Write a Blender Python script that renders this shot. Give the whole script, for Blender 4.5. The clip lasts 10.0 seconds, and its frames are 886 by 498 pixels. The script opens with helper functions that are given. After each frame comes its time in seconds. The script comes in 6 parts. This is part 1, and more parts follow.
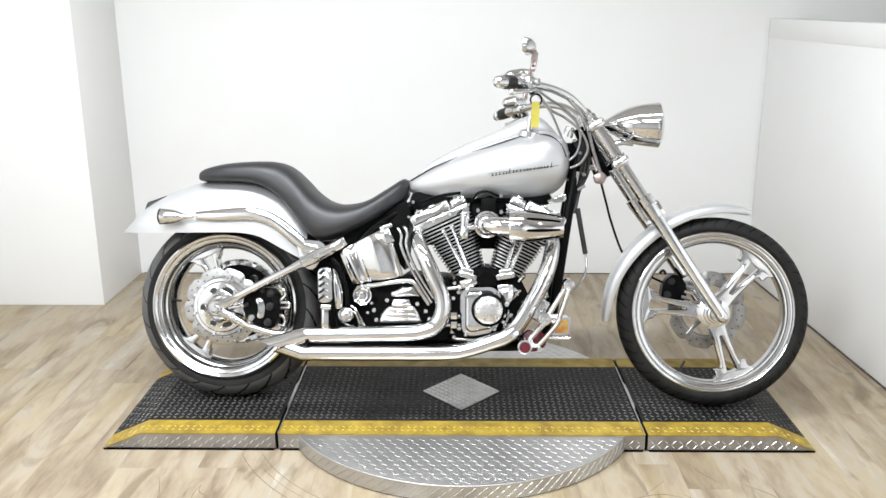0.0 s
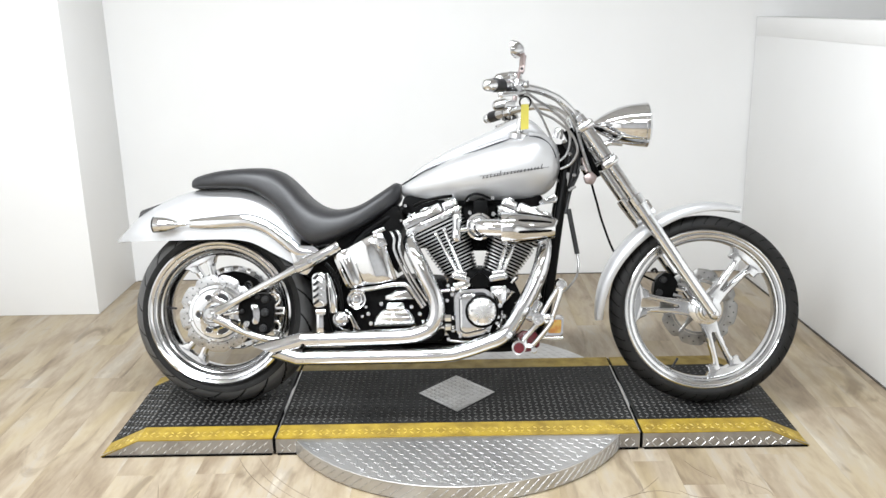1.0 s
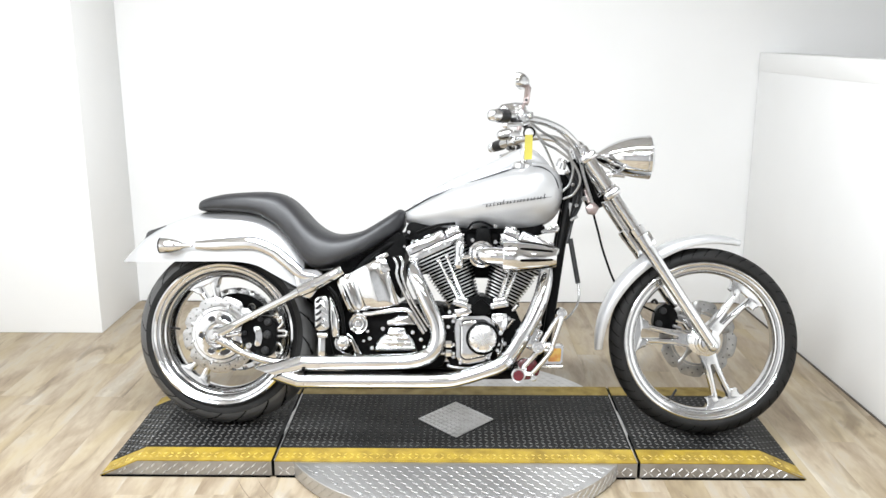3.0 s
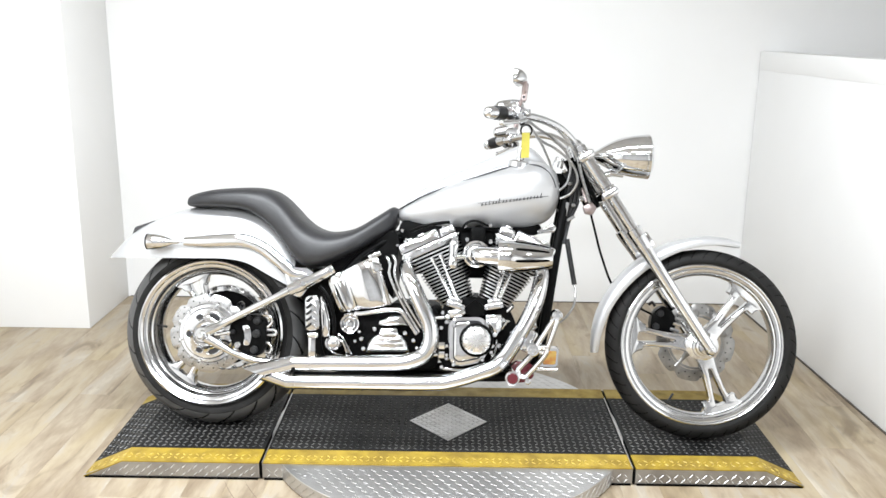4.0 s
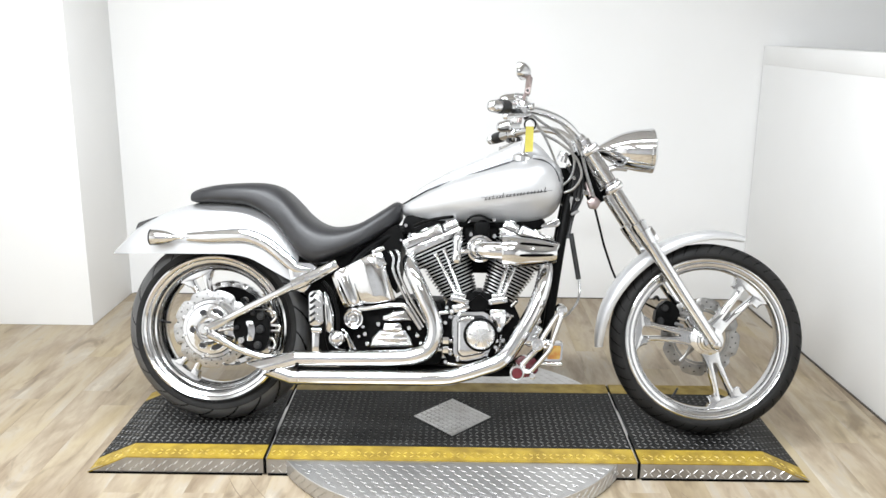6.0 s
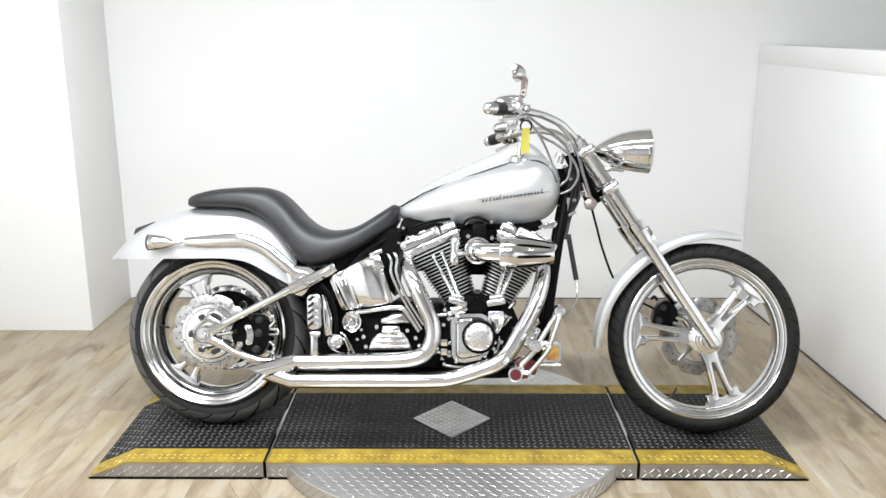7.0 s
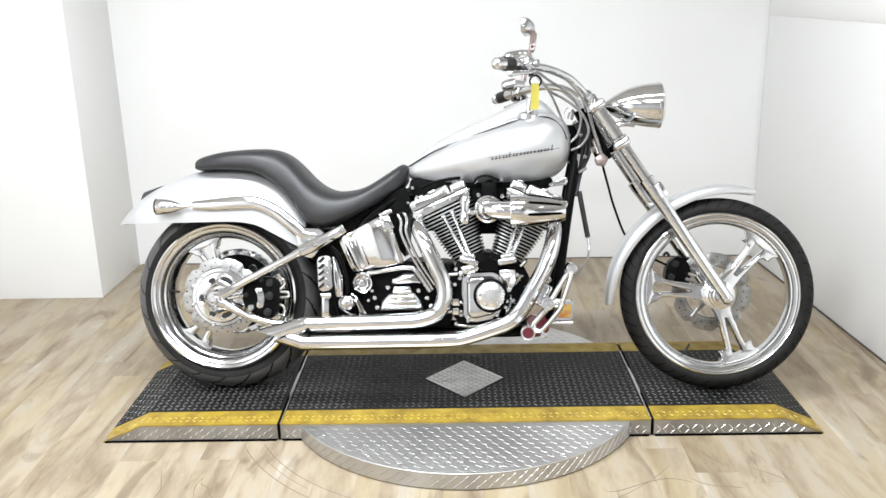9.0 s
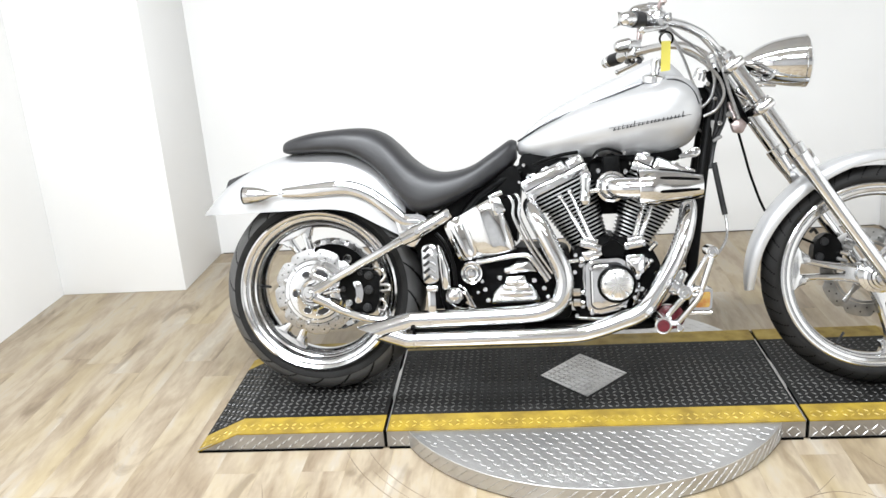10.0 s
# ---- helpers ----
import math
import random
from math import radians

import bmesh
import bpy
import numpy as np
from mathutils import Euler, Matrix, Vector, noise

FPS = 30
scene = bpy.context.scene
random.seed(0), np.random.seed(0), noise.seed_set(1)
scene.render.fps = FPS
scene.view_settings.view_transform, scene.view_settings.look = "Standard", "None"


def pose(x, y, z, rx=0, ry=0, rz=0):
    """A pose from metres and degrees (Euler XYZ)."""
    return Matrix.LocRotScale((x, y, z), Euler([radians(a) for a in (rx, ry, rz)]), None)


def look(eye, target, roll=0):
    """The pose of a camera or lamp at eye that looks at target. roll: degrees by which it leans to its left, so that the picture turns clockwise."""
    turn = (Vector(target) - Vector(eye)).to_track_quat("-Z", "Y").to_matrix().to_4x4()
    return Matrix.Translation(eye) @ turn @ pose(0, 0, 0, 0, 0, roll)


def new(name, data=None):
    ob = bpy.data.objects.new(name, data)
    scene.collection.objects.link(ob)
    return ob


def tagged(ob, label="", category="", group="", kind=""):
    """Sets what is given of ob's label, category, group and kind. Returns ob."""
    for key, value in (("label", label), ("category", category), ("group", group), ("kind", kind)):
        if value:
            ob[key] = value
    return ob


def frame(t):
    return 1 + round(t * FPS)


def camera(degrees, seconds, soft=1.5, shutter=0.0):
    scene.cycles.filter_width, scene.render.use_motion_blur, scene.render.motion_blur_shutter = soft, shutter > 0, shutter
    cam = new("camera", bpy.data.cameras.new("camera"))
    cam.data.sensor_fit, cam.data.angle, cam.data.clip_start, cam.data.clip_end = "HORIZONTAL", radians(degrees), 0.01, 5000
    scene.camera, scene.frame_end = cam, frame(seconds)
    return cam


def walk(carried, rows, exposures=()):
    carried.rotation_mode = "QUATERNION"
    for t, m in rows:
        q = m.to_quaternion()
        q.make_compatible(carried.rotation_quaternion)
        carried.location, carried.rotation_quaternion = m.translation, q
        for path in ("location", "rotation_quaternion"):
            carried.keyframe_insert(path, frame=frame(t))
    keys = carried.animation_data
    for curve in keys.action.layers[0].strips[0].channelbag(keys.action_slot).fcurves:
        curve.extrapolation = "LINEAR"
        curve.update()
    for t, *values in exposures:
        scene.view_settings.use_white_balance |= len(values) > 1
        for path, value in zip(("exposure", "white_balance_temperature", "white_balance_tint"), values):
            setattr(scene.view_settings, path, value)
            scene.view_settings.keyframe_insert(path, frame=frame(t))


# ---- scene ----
cam = camera(54.0, 10.0)
PATH = [
    (0, (-0.014, -2.854, 1.409), (-0.046, -0.93, 0.862), -0.2),
    (0.5, (-0.014, -2.861, 1.414), (-0.039, -0.937, 0.867), -0.5),
    (1, (-0.01, -2.873, 1.416), (-0.028, -0.948, 0.874), -1.2),
    (1.5, (-0.01, -2.893, 1.425), (-0.045, -0.963, 0.902), -1.1),
    (2, (-0.009, -2.905, 1.428), (-0.036, -0.97, 0.921), -0.9),
    (2.5, (-0.01, -2.907, 1.427), (-0.04, -0.969, 0.936), -0.2),
    (3.8, (-0.001, -2.855, 1.426), (-0.014, -0.914, 0.944), 0.4),
    (4, (-0.005, -2.838, 1.426), (-0.018, -0.9, 0.93), 0.7),
    (4.5, (-0.008, -2.832, 1.419), (-0.01, -0.894, 0.923), 0.5),
    (5, (-0.009, -2.826, 1.42), (-0.01, -0.889, 0.922), 0.8),
    (5.5, (-0.013, -2.832, 1.41), (-0.027, -0.895, 0.91), 0.8),
    (7, (-0.002, -2.835, 1.418), (-0.02, -0.898, 0.92), -0.1),
    (7.5, (-0.009, -2.839, 1.409), (-0.034, -0.907, 0.892), -0.4),
    (8, (-0.01, -2.837, 1.407), (-0.039, -0.909, 0.877), -0.9),
    (8.5, (-0.01, -2.833, 1.405), (-0.039, -0.91, 0.858), -0.6),
    (9, (-0.017, -2.82, 1.394), (-0.049, -0.904, 0.819), -1.2),
    (9.5, (-0.08, -2.738, 1.377), (-0.106, -0.833, 0.767), -2.1),
    (9.6, (-0.122, -2.713, 1.384), (-0.150, -0.811, 0.778), -3.7),
    (9.7, (-0.140, -2.687, 1.372), (-0.196, -0.786, 0.753), -5.0),
    (9.8, (-0.152, -2.641, 1.371), (-0.240, -0.751, 0.728), -4.95),
    (9.9, (-0.165, -2.587, 1.365), (-0.295, -0.697, 0.726), -4.3),
    (10, (-0.176, -2.532, 1.352), (-0.358, -0.641, 0.724), -4.2),
]
LAMPS = [(-0.85, -0.75, 64), (0.5, -0.75, 32), (-1.2, -2.4, 80), (0.5, -2.4, 32), (-1.2, -3.7, 32), (0.5, -3.7, 14)]
EXPOSURES = [(0.0, 0.04), (1.2, 0.08), (2.4, 0.22), (4.0, 0.26), (5.6, 0.21), (7.0, 0.05), (9.0, 0.11), (9.5, 0.17), (10.0, 0.20)]
walk(cam, [(t, look(eye, target, roll)) for t, eye, target, roll in PATH], EXPOSURES)

# ---- light ----
world = bpy.data.worlds.new("world")
scene.world = world
world.use_nodes = True
world.node_tree.nodes["Background"].inputs[0].default_value = (0.75, 0.8, 0.9, 1)
world.node_tree.nodes["Background"].inputs[1].default_value = 0.05


def ceiling_lamp(x, y, z, sx, sy, watts, colour=(0.905, 0.953, 1.0)):
    data = bpy.data.lights.new("ceiling_lamp", "AREA")
    data.shape, data.size, data.size_y, data.energy, data.color = "RECTANGLE", sx, sy, watts, colour
    data.spread = radians(174)
    ob = new("ceiling_lamp", data)
    ob.matrix_world = pose(x, y, z, 0, 0, 0)
    return ob


for lx, ly, watts in LAMPS:
    ceiling_lamp(lx, ly, 2.66, 1.2, 0.16, watts)


# ---- materials ----
def material(name, colour=(0.5, 0.5, 0.5), rough=0.5, metal=0.0, coat=0.0, colour2=None, scale=8.0, mix=(0.35, 0.65),
             stretch=(1, 1, 1), bump=0.0, bump_scale=60.0, relief=0.002, rough2=None, spec=0.5, emit=0.0, vary=0.0, detail=4.0, coords="Object"):
    """A principled surface: two colours mixed by stretched noise, roughness that follows it, fine relief."""
    m = bpy.data.materials.new(name)
    m.use_nodes = True
    nt = m.node_tree
    n, link = nt.nodes, nt.links.new
    b = n["Principled BSDF"]
    b.inputs["Base Color"].default_value = (*colour, 1)
    b.inputs["Roughness"].default_value, b.inputs["Metallic"].default_value = rough, metal
    b.inputs["Coat Weight"].default_value, b.inputs["Specular IOR Level"].default_value = coat, spec
    b.inputs["Coat Roughness"].default_value = 0.04
    tc, mp = n.new("ShaderNodeTexCoord"), n.new("ShaderNodeMapping")
    mp.inputs["Scale"].default_value = stretch
    link(tc.outputs[coords], mp.inputs["Vector"])
    where = mp.outputs["Vector"]
    if vary:
        info, mul, add = n.new("ShaderNodeObjectInfo"), n.new("ShaderNodeMath"), n.new("ShaderNodeVectorMath")
        mul.operation, add.operation = "MULTIPLY", "ADD"
        mul.inputs[1].default_value = vary
        link(info.outputs["Random"], mul.inputs[0])
        link(where, add.inputs[0])
        link(mul.outputs[0], add.inputs[1])
        where = add.outputs[0]
    noise_node = n.new("ShaderNodeTexNoise")
    noise_node.inputs["Scale"].default_value, noise_node.inputs["Detail"].default_value = scale, detail
    link(where, noise_node.inputs["Vector"])
    ramp = n.new("ShaderNodeMapRange")
    ramp.inputs["From Min"].default_value, ramp.inputs["From Max"].default_value = mix
    link(noise_node.outputs["Fac"], ramp.inputs["Value"])
    if colour2:
        mx = n.new("ShaderNodeMix")
        mx.data_type = "RGBA"
        mx.inputs[6].default_value, mx.inputs[7].default_value = (*colour, 1), (*colour2, 1)
        link(ramp.outputs[0], mx.inputs[0])
        link(mx.outputs[2], b.inputs["Base Color"])
    if rough2 is not None:
        rr = n.new("ShaderNodeMapRange")
        rr.inputs["To Min"].default_value, rr.inputs["To Max"].default_value = rough, rough2
        link(ramp.outputs[0], rr.inputs["Value"])
        link(rr.outputs[0], b.inputs["Roughness"])
    if bump:
        fine, bp = n.new("ShaderNodeTexNoise"), n.new("ShaderNodeBump")
        fine.inputs["Scale"].default_value, fine.inputs["Detail"].default_value = bump_scale, 3
        bp.inputs["Strength"].default_value, bp.inputs["Distance"].default_value = bump, relief
        link(where, fine.inputs["Vector"])
        link(fine.outputs["Fac"], bp.inputs["Height"])
        link(bp.outputs["Normal"], b.inputs["Normal"])
    if emit:
        b.inputs["Emission Color"].default_value, b.inputs["Emission Strength"].default_value = (*colour, 1), emit
    return m


CHROME = material("chrome", (0.72, 0.725, 0.735), 0.05, 1.0, colour2=(0.66, 0.665, 0.675), scale=14, rough2=0.08, bump=0.05, bump_scale=14)
CAST = material("chromed_casting", (0.74, 0.745, 0.755), 0.07, 1.0, colour2=(0.66, 0.665, 0.675), scale=24, rough2=0.13, bump=0.30, bump_scale=30, relief=0.003)
ALLOY = material("polished_alloy", (0.71, 0.715, 0.725), 0.09, 1.0, colour2=(0.62, 0.625, 0.635), scale=20, rough2=0.17, bump=0.10, bump_scale=22)
STEEL = material("brushed_steel", (0.70, 0.70, 0.71), 0.28, 1.0, colour2=(0.58, 0.58, 0.59), scale=40, rough2=0.4)
SILVER = material("silver_paint", (0.51, 0.512, 0.518), 0.40, 0.52, coat=0.5, colour2=(0.47, 0.472, 0.478), scale=6, bump=0.02, bump_scale=900)
LEATHER = material("black_vinyl", (0.013, 0.013, 0.0145), 0.42, 0, colour2=(0.019, 0.019, 0.021), scale=30, rough2=0.47, bump=0.25, bump_scale=420, spec=0.50)
RUBBER = material("tyre_rubber", (0.008, 0.0077, 0.0074), 0.52, 0, colour2=(0.015, 0.0146, 0.0142), scale=14, rough2=0.68, bump=0.2, bump_scale=260, spec=0.16)
# lighter copy of the rubber: the rear shoulder's sheen is painted into its colour
TREAD_SHEEN = material("tyre_tread_sheen", (0.046, 0.0455, 0.045), 0.36, 0, colour2=(0.075, 0.0745, 0.074), scale=11, rough2=0.50, bump=0.2, bump_scale=240, spec=0.55)
GROOVE = material("tyre_groove", (0.002, 0.002, 0.002), 0.9, spec=0.03)
BLACK = material("black_enamel", (0.002, 0.002, 0.002), 0.3, 0, colour2=(0.0032, 0.0032, 0.0032), scale=12, rough2=0.4, spec=0.06)
WRINKLE = material("wrinkle_black", (0.002, 0.002, 0.002), 0.5, 0, colour2=(0.0035, 0.0035, 0.0035), scale=40, bump=0.5, bump_scale=500, spec=0.06)
PLASTIC = material("black_plastic", (0.010, 0.010, 0.011), 0.45, 0, colour2=(0.018, 0.018, 0.018), scale=30, spec=0.3)
AMBER = material("amber_lens", (0.52, 0.34, 0.09), 0.15, 0, coat=0.6, colour2=(0.47, 0.20, 0.05), scale=45, mix=(0.42, 0.58))
RED = material("red_lens", (0.10, 0.008, 0.014), 0.18, 0, coat=0.5, colour2=(0.07, 0.006, 0.010), scale=50)
SMOKE = material("smoked_lens", (0.010, 0.009, 0.011), 0.12, 0, coat=0.4, colour2=(0.020, 0.017, 0.018), scale=40)
CLEAR = material("lamp_glass", (0.8, 0.82, 0.85), 0.05, 0.6, colour2=(0.65, 0.67, 0.7), scale=40)
TAG = material("yellow_card", (0.62, 0.56, 0.10), 0.6, 0, colour2=(0.57, 0.51, 0.10), scale=20)
INK = material("black_ink", (0.015, 0.015, 0.017), 0.4)
BRAID = material("braided_line", (0.55, 0.55, 0.55), 0.3, 1.0, colour2=(0.3, 0.3, 0.3), scale=300)
# reddish-brown reflections on stems and hose block, painted into the steel's colour
REFLECT_TINT = material("reflection_tinted_steel", (0.40, 0.335, 0.325), 0.34, 0.9, colour2=(0.30, 0.245, 0.235), scale=24, rough2=0.45)
DARKSTEEL = material("dull_steel", (0.30, 0.30, 0.295), 0.45, 0.8, colour2=(0.22, 0.215, 0.21), scale=30, rough2=0.55)
FINEDGE = material("machined_fin_edge", (0.80, 0.80, 0.81), 0.30, 1.0, colour2=(0.55, 0.55, 0.56), scale=40)
DISC = material("brake_disc_steel", (0.46, 0.457, 0.455), 0.20, 1.0, colour2=(0.36, 0.357, 0.354), scale=22, rough2=0.32)
DULLDISC = material("worn_disc_steel", (0.30, 0.295, 0.285), 0.32, 1.0, colour2=(0.22, 0.215, 0.21), scale=30, rough2=0.42)
SPUN = material("spun_steel_glints", (0.86, 0.86, 0.865), 0.22, 1.0)


def spun_glints(m, x, z):
    """Highlights painted into colour and roughness, in rays from the middle at x and z, as a brushed disc shows them.
    """
    nt = m.node_tree
    n, link = nt.nodes, nt.links.new
    tc, off, sep, turn_to, scale, ray, ramp, rough = (n.new("ShaderNode" + k) for k in ("TexCoord", "VectorMath", "SeparateXYZ", "Math", "CombineXYZ", "TexNoise", "MapRange", "MapRange"))
    off.operation, off.inputs[1].default_value = "SUBTRACT", (x, 0, z)
    turn_to.operation = "ARCTAN2"
    link(tc.outputs["Object"], off.inputs[0])
    link(off.outputs[0], sep.inputs[0])
    link(sep.outputs["Z"], turn_to.inputs[0])
    link(sep.outputs["X"], turn_to.inputs[1])
    link(turn_to.outputs[0], scale.inputs[0])
    link(scale.outputs[0], ray.inputs["Vector"])
    ray.inputs["Scale"].default_value, ray.inputs["Detail"].default_value = 1.6, 6.0
    ramp.inputs["From Min"].default_value, ramp.inputs["From Max"].default_value = 0.34, 0.66
    link(ray.outputs["Fac"], ramp.inputs["Value"])
    mx = n.new("ShaderNodeMix")
    mx.data_type = "RGBA"
    mx.inputs[6].default_value, mx.inputs[7].default_value = (0.60, 0.595, 0.59, 1), (0.93, 0.93, 0.93, 1)
    link(ramp.outputs[0], mx.inputs[0])
    b = n["Principled BSDF"]
    link(mx.outputs[2], b.inputs["Base Color"])
    rough.inputs["To Min"].default_value, rough.inputs["To Max"].default_value = 0.34, 0.20
    link(ramp.outputs[0], rough.inputs["Value"])
    link(rough.outputs[0], b.inputs["Roughness"])


spun_glints(SPUN, 0.069, 0.339)
MIRROR = material("mirror_glass", (0.92, 0.93, 0.92), 0.02, 1.0)
WALL = material("white_wall_paint", (0.825, 0.823, 0.817), 0.6, 0, colour2=(0.795, 0.792, 0.783), scale=1.6, mix=(0.3, 0.7), bump=0.08, bump_scale=180)
CEIL = material("ceiling_paint", (0.72, 0.71, 0.705), 0.8, 0, colour2=(0.67, 0.66, 0.655), scale=3)
DARKWALL = material("grey_wall_paint", (0.48, 0.48, 0.485), 0.7, 0, colour2=(0.40, 0.40, 0.405), scale=3)
DECK = material("black_tread_paint", (0.005, 0.005, 0.0049), 0.45, 0.0, colour2=(0.017, 0.0165, 0.016), scale=9, rough2=0.62, bump=0.25, bump_scale=220, spec=0.13)
DECKBUMP = material("worn_tread", (0.016, 0.016, 0.0155), 0.28, 0.0, colour2=(0.095, 0.092, 0.087), scale=4.5, rough2=0.38, spec=0.60)
YELLOW = material("yellow_paint", (0.345, 0.240, 0.030), 0.38, 0, colour2=(0.21, 0.140, 0.022), scale=16, rough2=0.6, bump=0.15, bump_scale=200, spec=0.28)
# paler yellow paints in both worn tops and highlights on the tread
YELLOWTOP = material("worn_lit_yellow_tread", (0.50, 0.37, 0.075), 0.30, 0, colour2=(0.33, 0.235, 0.04), scale=10, rough2=0.45, spec=0.55)
PLATE = material("tread_plate", (0.56, 0.555, 0.55), 0.36, 0.9, colour2=(0.47, 0.46, 0.45), scale=10, rough2=0.46, bump=0.1, bump_scale=150)
# the floor's reflection is painted into the skirt as a darker, browner metal
SKIRT = material("plate_floor_tint", (0.40, 0.39, 0.38), 0.38, 0.85, colour2=(0.29, 0.275, 0.26), scale=12, rough2=0.5, bump=0.1, bump_scale=150)
# paler metal paints the specular glints onto the raised dashes
PLATEBUMP = material("tread_plate_glints", (0.90, 0.90, 0.90), 0.26, 1.0, colour2=(0.78, 0.77, 0.76), scale=20, rough2=0.36)
PLATETOP = material("tread_plate_scuffed", (0.52, 0.515, 0.51), 0.34, 1.0, colour2=(0.44, 0.43, 0.42), scale=20, rough2=0.5)
SEAM = material("floor_seam", (0.19, 0.145, 0.10), 0.8)
SUBFLOOR = material("subfloor", (0.20, 0.16, 0.11), 0.8, colour2=(0.17, 0.13, 0.09), scale=5)


def plank_material():
    """Printed rustic boards: long grain, pale and brown streaks, knots; every board shifted on its own."""
    m = bpy.data.materials.new("rustic_plank")
    m.use_nodes = True
    nt = m.node_tree
    n, link = nt.nodes, nt.links.new
    b = n["Principled BSDF"]
    geo, info = n.new("ShaderNodeNewGeometry"), n.new("ShaderNodeObjectInfo")
    mul, add, mp = n.new("ShaderNodeMath"), n.new("ShaderNodeVectorMath"), n.new("ShaderNodeMapping")
    mul.operation, add.operation = "MULTIPLY", "ADD"
    mul.inputs[1].default_value = 37.0
    link(info.outputs["Random"], mul.inputs[0])
    link(geo.outputs["Position"], add.inputs[0])
    link(mul.outputs[0], add.inputs[1])
    mp.inputs["Scale"].default_value = (1.0, 0.22, 1.0)
    link(add.outputs[0], mp.inputs["Vector"])
    broad, grain, knot, blot = (n.new("ShaderNodeTexNoise") for _ in range(4))
    for node, sc, de, di in ((broad, 10.0, 4.0, 0.6), (grain, 75.0, 7.0, 0.5), (knot, 7.0, 4.0, 2.2), (blot, 3.4, 4.0, 1.2)):
        node.inputs["Scale"].default_value, node.inputs["Detail"].default_value, node.inputs["Distortion"].default_value = sc, de, di
        link(mp.outputs[0], node.inputs["Vector"])
    ramp = n.new("ShaderNodeValToRGB")
    stops = ramp.color_ramp.elements
    stops[0].position, stops[0].color = 0.24, (0.166, 0.123, 0.082, 1)
    stops[1].position, stops[1].color = 0.76, (0.432, 0.377, 0.299, 1)
    for at, col in ((0.37, (0.242, 0.189, 0.129, 1)), (0.47, (0.289, 0.235, 0.169, 1)), (0.55, (0.341, 0.283, 0.203, 1)), (0.64, (0.331, 0.289, 0.233, 1))):
        stops.new(at).color = col
    tone = n.new("ShaderNodeMath")
    tone.operation = "MULTIPLY_ADD"
    tone.inputs[1].default_value, tone.inputs[2].default_value = 0.09, -0.045
    link(info.outputs["Random"], tone.inputs[0])
    s1, s2 = n.new("ShaderNodeMath"), n.new("ShaderNodeMath")
    s1.operation, s2.operation = "ADD", "MULTIPLY_ADD"
    link(broad.outputs["Fac"], s1.inputs[0])
    link(tone.outputs[0], s1.inputs[1])
    s2.inputs[1].default_value = 0.26
    link(grain.outputs["Fac"], s2.inputs[0])
    s3 = n.new("ShaderNodeMath")
    s3.operation, s3.inputs[1].default_value = "SUBTRACT", 0.13
    link(s1.outputs[0], s3.inputs[0])
    link(s3.outputs[0], s2.inputs[2])
    link(s2.outputs[0], ramp.inputs[0])
    # honey-coloured patches and dark knots over the grey-brown grain
    honey, spots = n.new("ShaderNodeMapRange"), n.new("ShaderNodeMapRange")
    for node, src, lo, hi, top in ((honey, blot, 0.48, 0.68, 0.50), (spots, knot, 0.59, 0.71, 0.62)):
        node.inputs["From Min"].default_value, node.inputs["From Max"].default_value, node.inputs["To Max"].default_value = lo, hi, top
        link(src.outputs["Fac"], node.inputs["Value"])
    m1, m2 = n.new("ShaderNodeMix"), n.new("ShaderNodeMix")
    for node, fac, col in ((m1, honey, (0.365, 0.295, 0.165, 1)), (m2, spots, (0.13, 0.095, 0.06, 1))):
        node.data_type = "RGBA"
        node.inputs[7].default_value = col
        link(fac.outputs[0], node.inputs[0])
    link(ramp.outputs[0], m1.inputs[6])
    link(m1.outputs[2], m2.inputs[6])
    link(m2.outputs[2], b.inputs["Base Color"])
    rr = n.new("ShaderNodeMapRange")
    b.inputs["Specular IOR Level"].default_value = 0.32
    rr.inputs["To Min"].default_value, rr.inputs["To Max"].default_value = 0.30, 0.50
    link(knot.outputs["Fac"], rr.inputs["Value"])
    link(rr.outputs[0], b.inputs["Roughness"])
    bp = n.new("ShaderNodeBump")
    bp.inputs["Strength"].default_value, bp.inputs["Distance"].default_value = 0.15, 0.001
    link(grain.outputs["Fac"], bp.inputs["Height"])
    link(bp.outputs["Normal"], b.inputs["Normal"])
    return m


PLANK = plank_material()


# ---- mesh tools ----
def finish(name, bm, mats, smooth=38.0):
    me = bpy.data.meshes.new(name)
    bmesh.ops.recalc_face_normals(bm, faces=bm.faces)
    bm.to_mesh(me)
    bm.free()
    for m in mats if isinstance(mats, (list, tuple)) else [mats]:
        me.materials.append(m)
    if smooth:
        me.polygons.foreach_set("use_smooth", [True] * len(me.polygons))
        me.set_sharp_from_angle(angle=radians(smooth))
    return me


def part(name, bm, mat, parent=None, label="", smooth=38.0, kind=""):
    ob = new(name, finish(name, bm, mat, smooth))
    ob.parent = parent
    return tagged(ob, label, kind=kind)


def thing(name, label, category, m=None, group="", kind=""):
    ob = new(name)
    ob.empty_display_size = 0.1
    if m is not None:
        ob.matrix_basis = m
    return tagged(ob, label, category, group, kind)


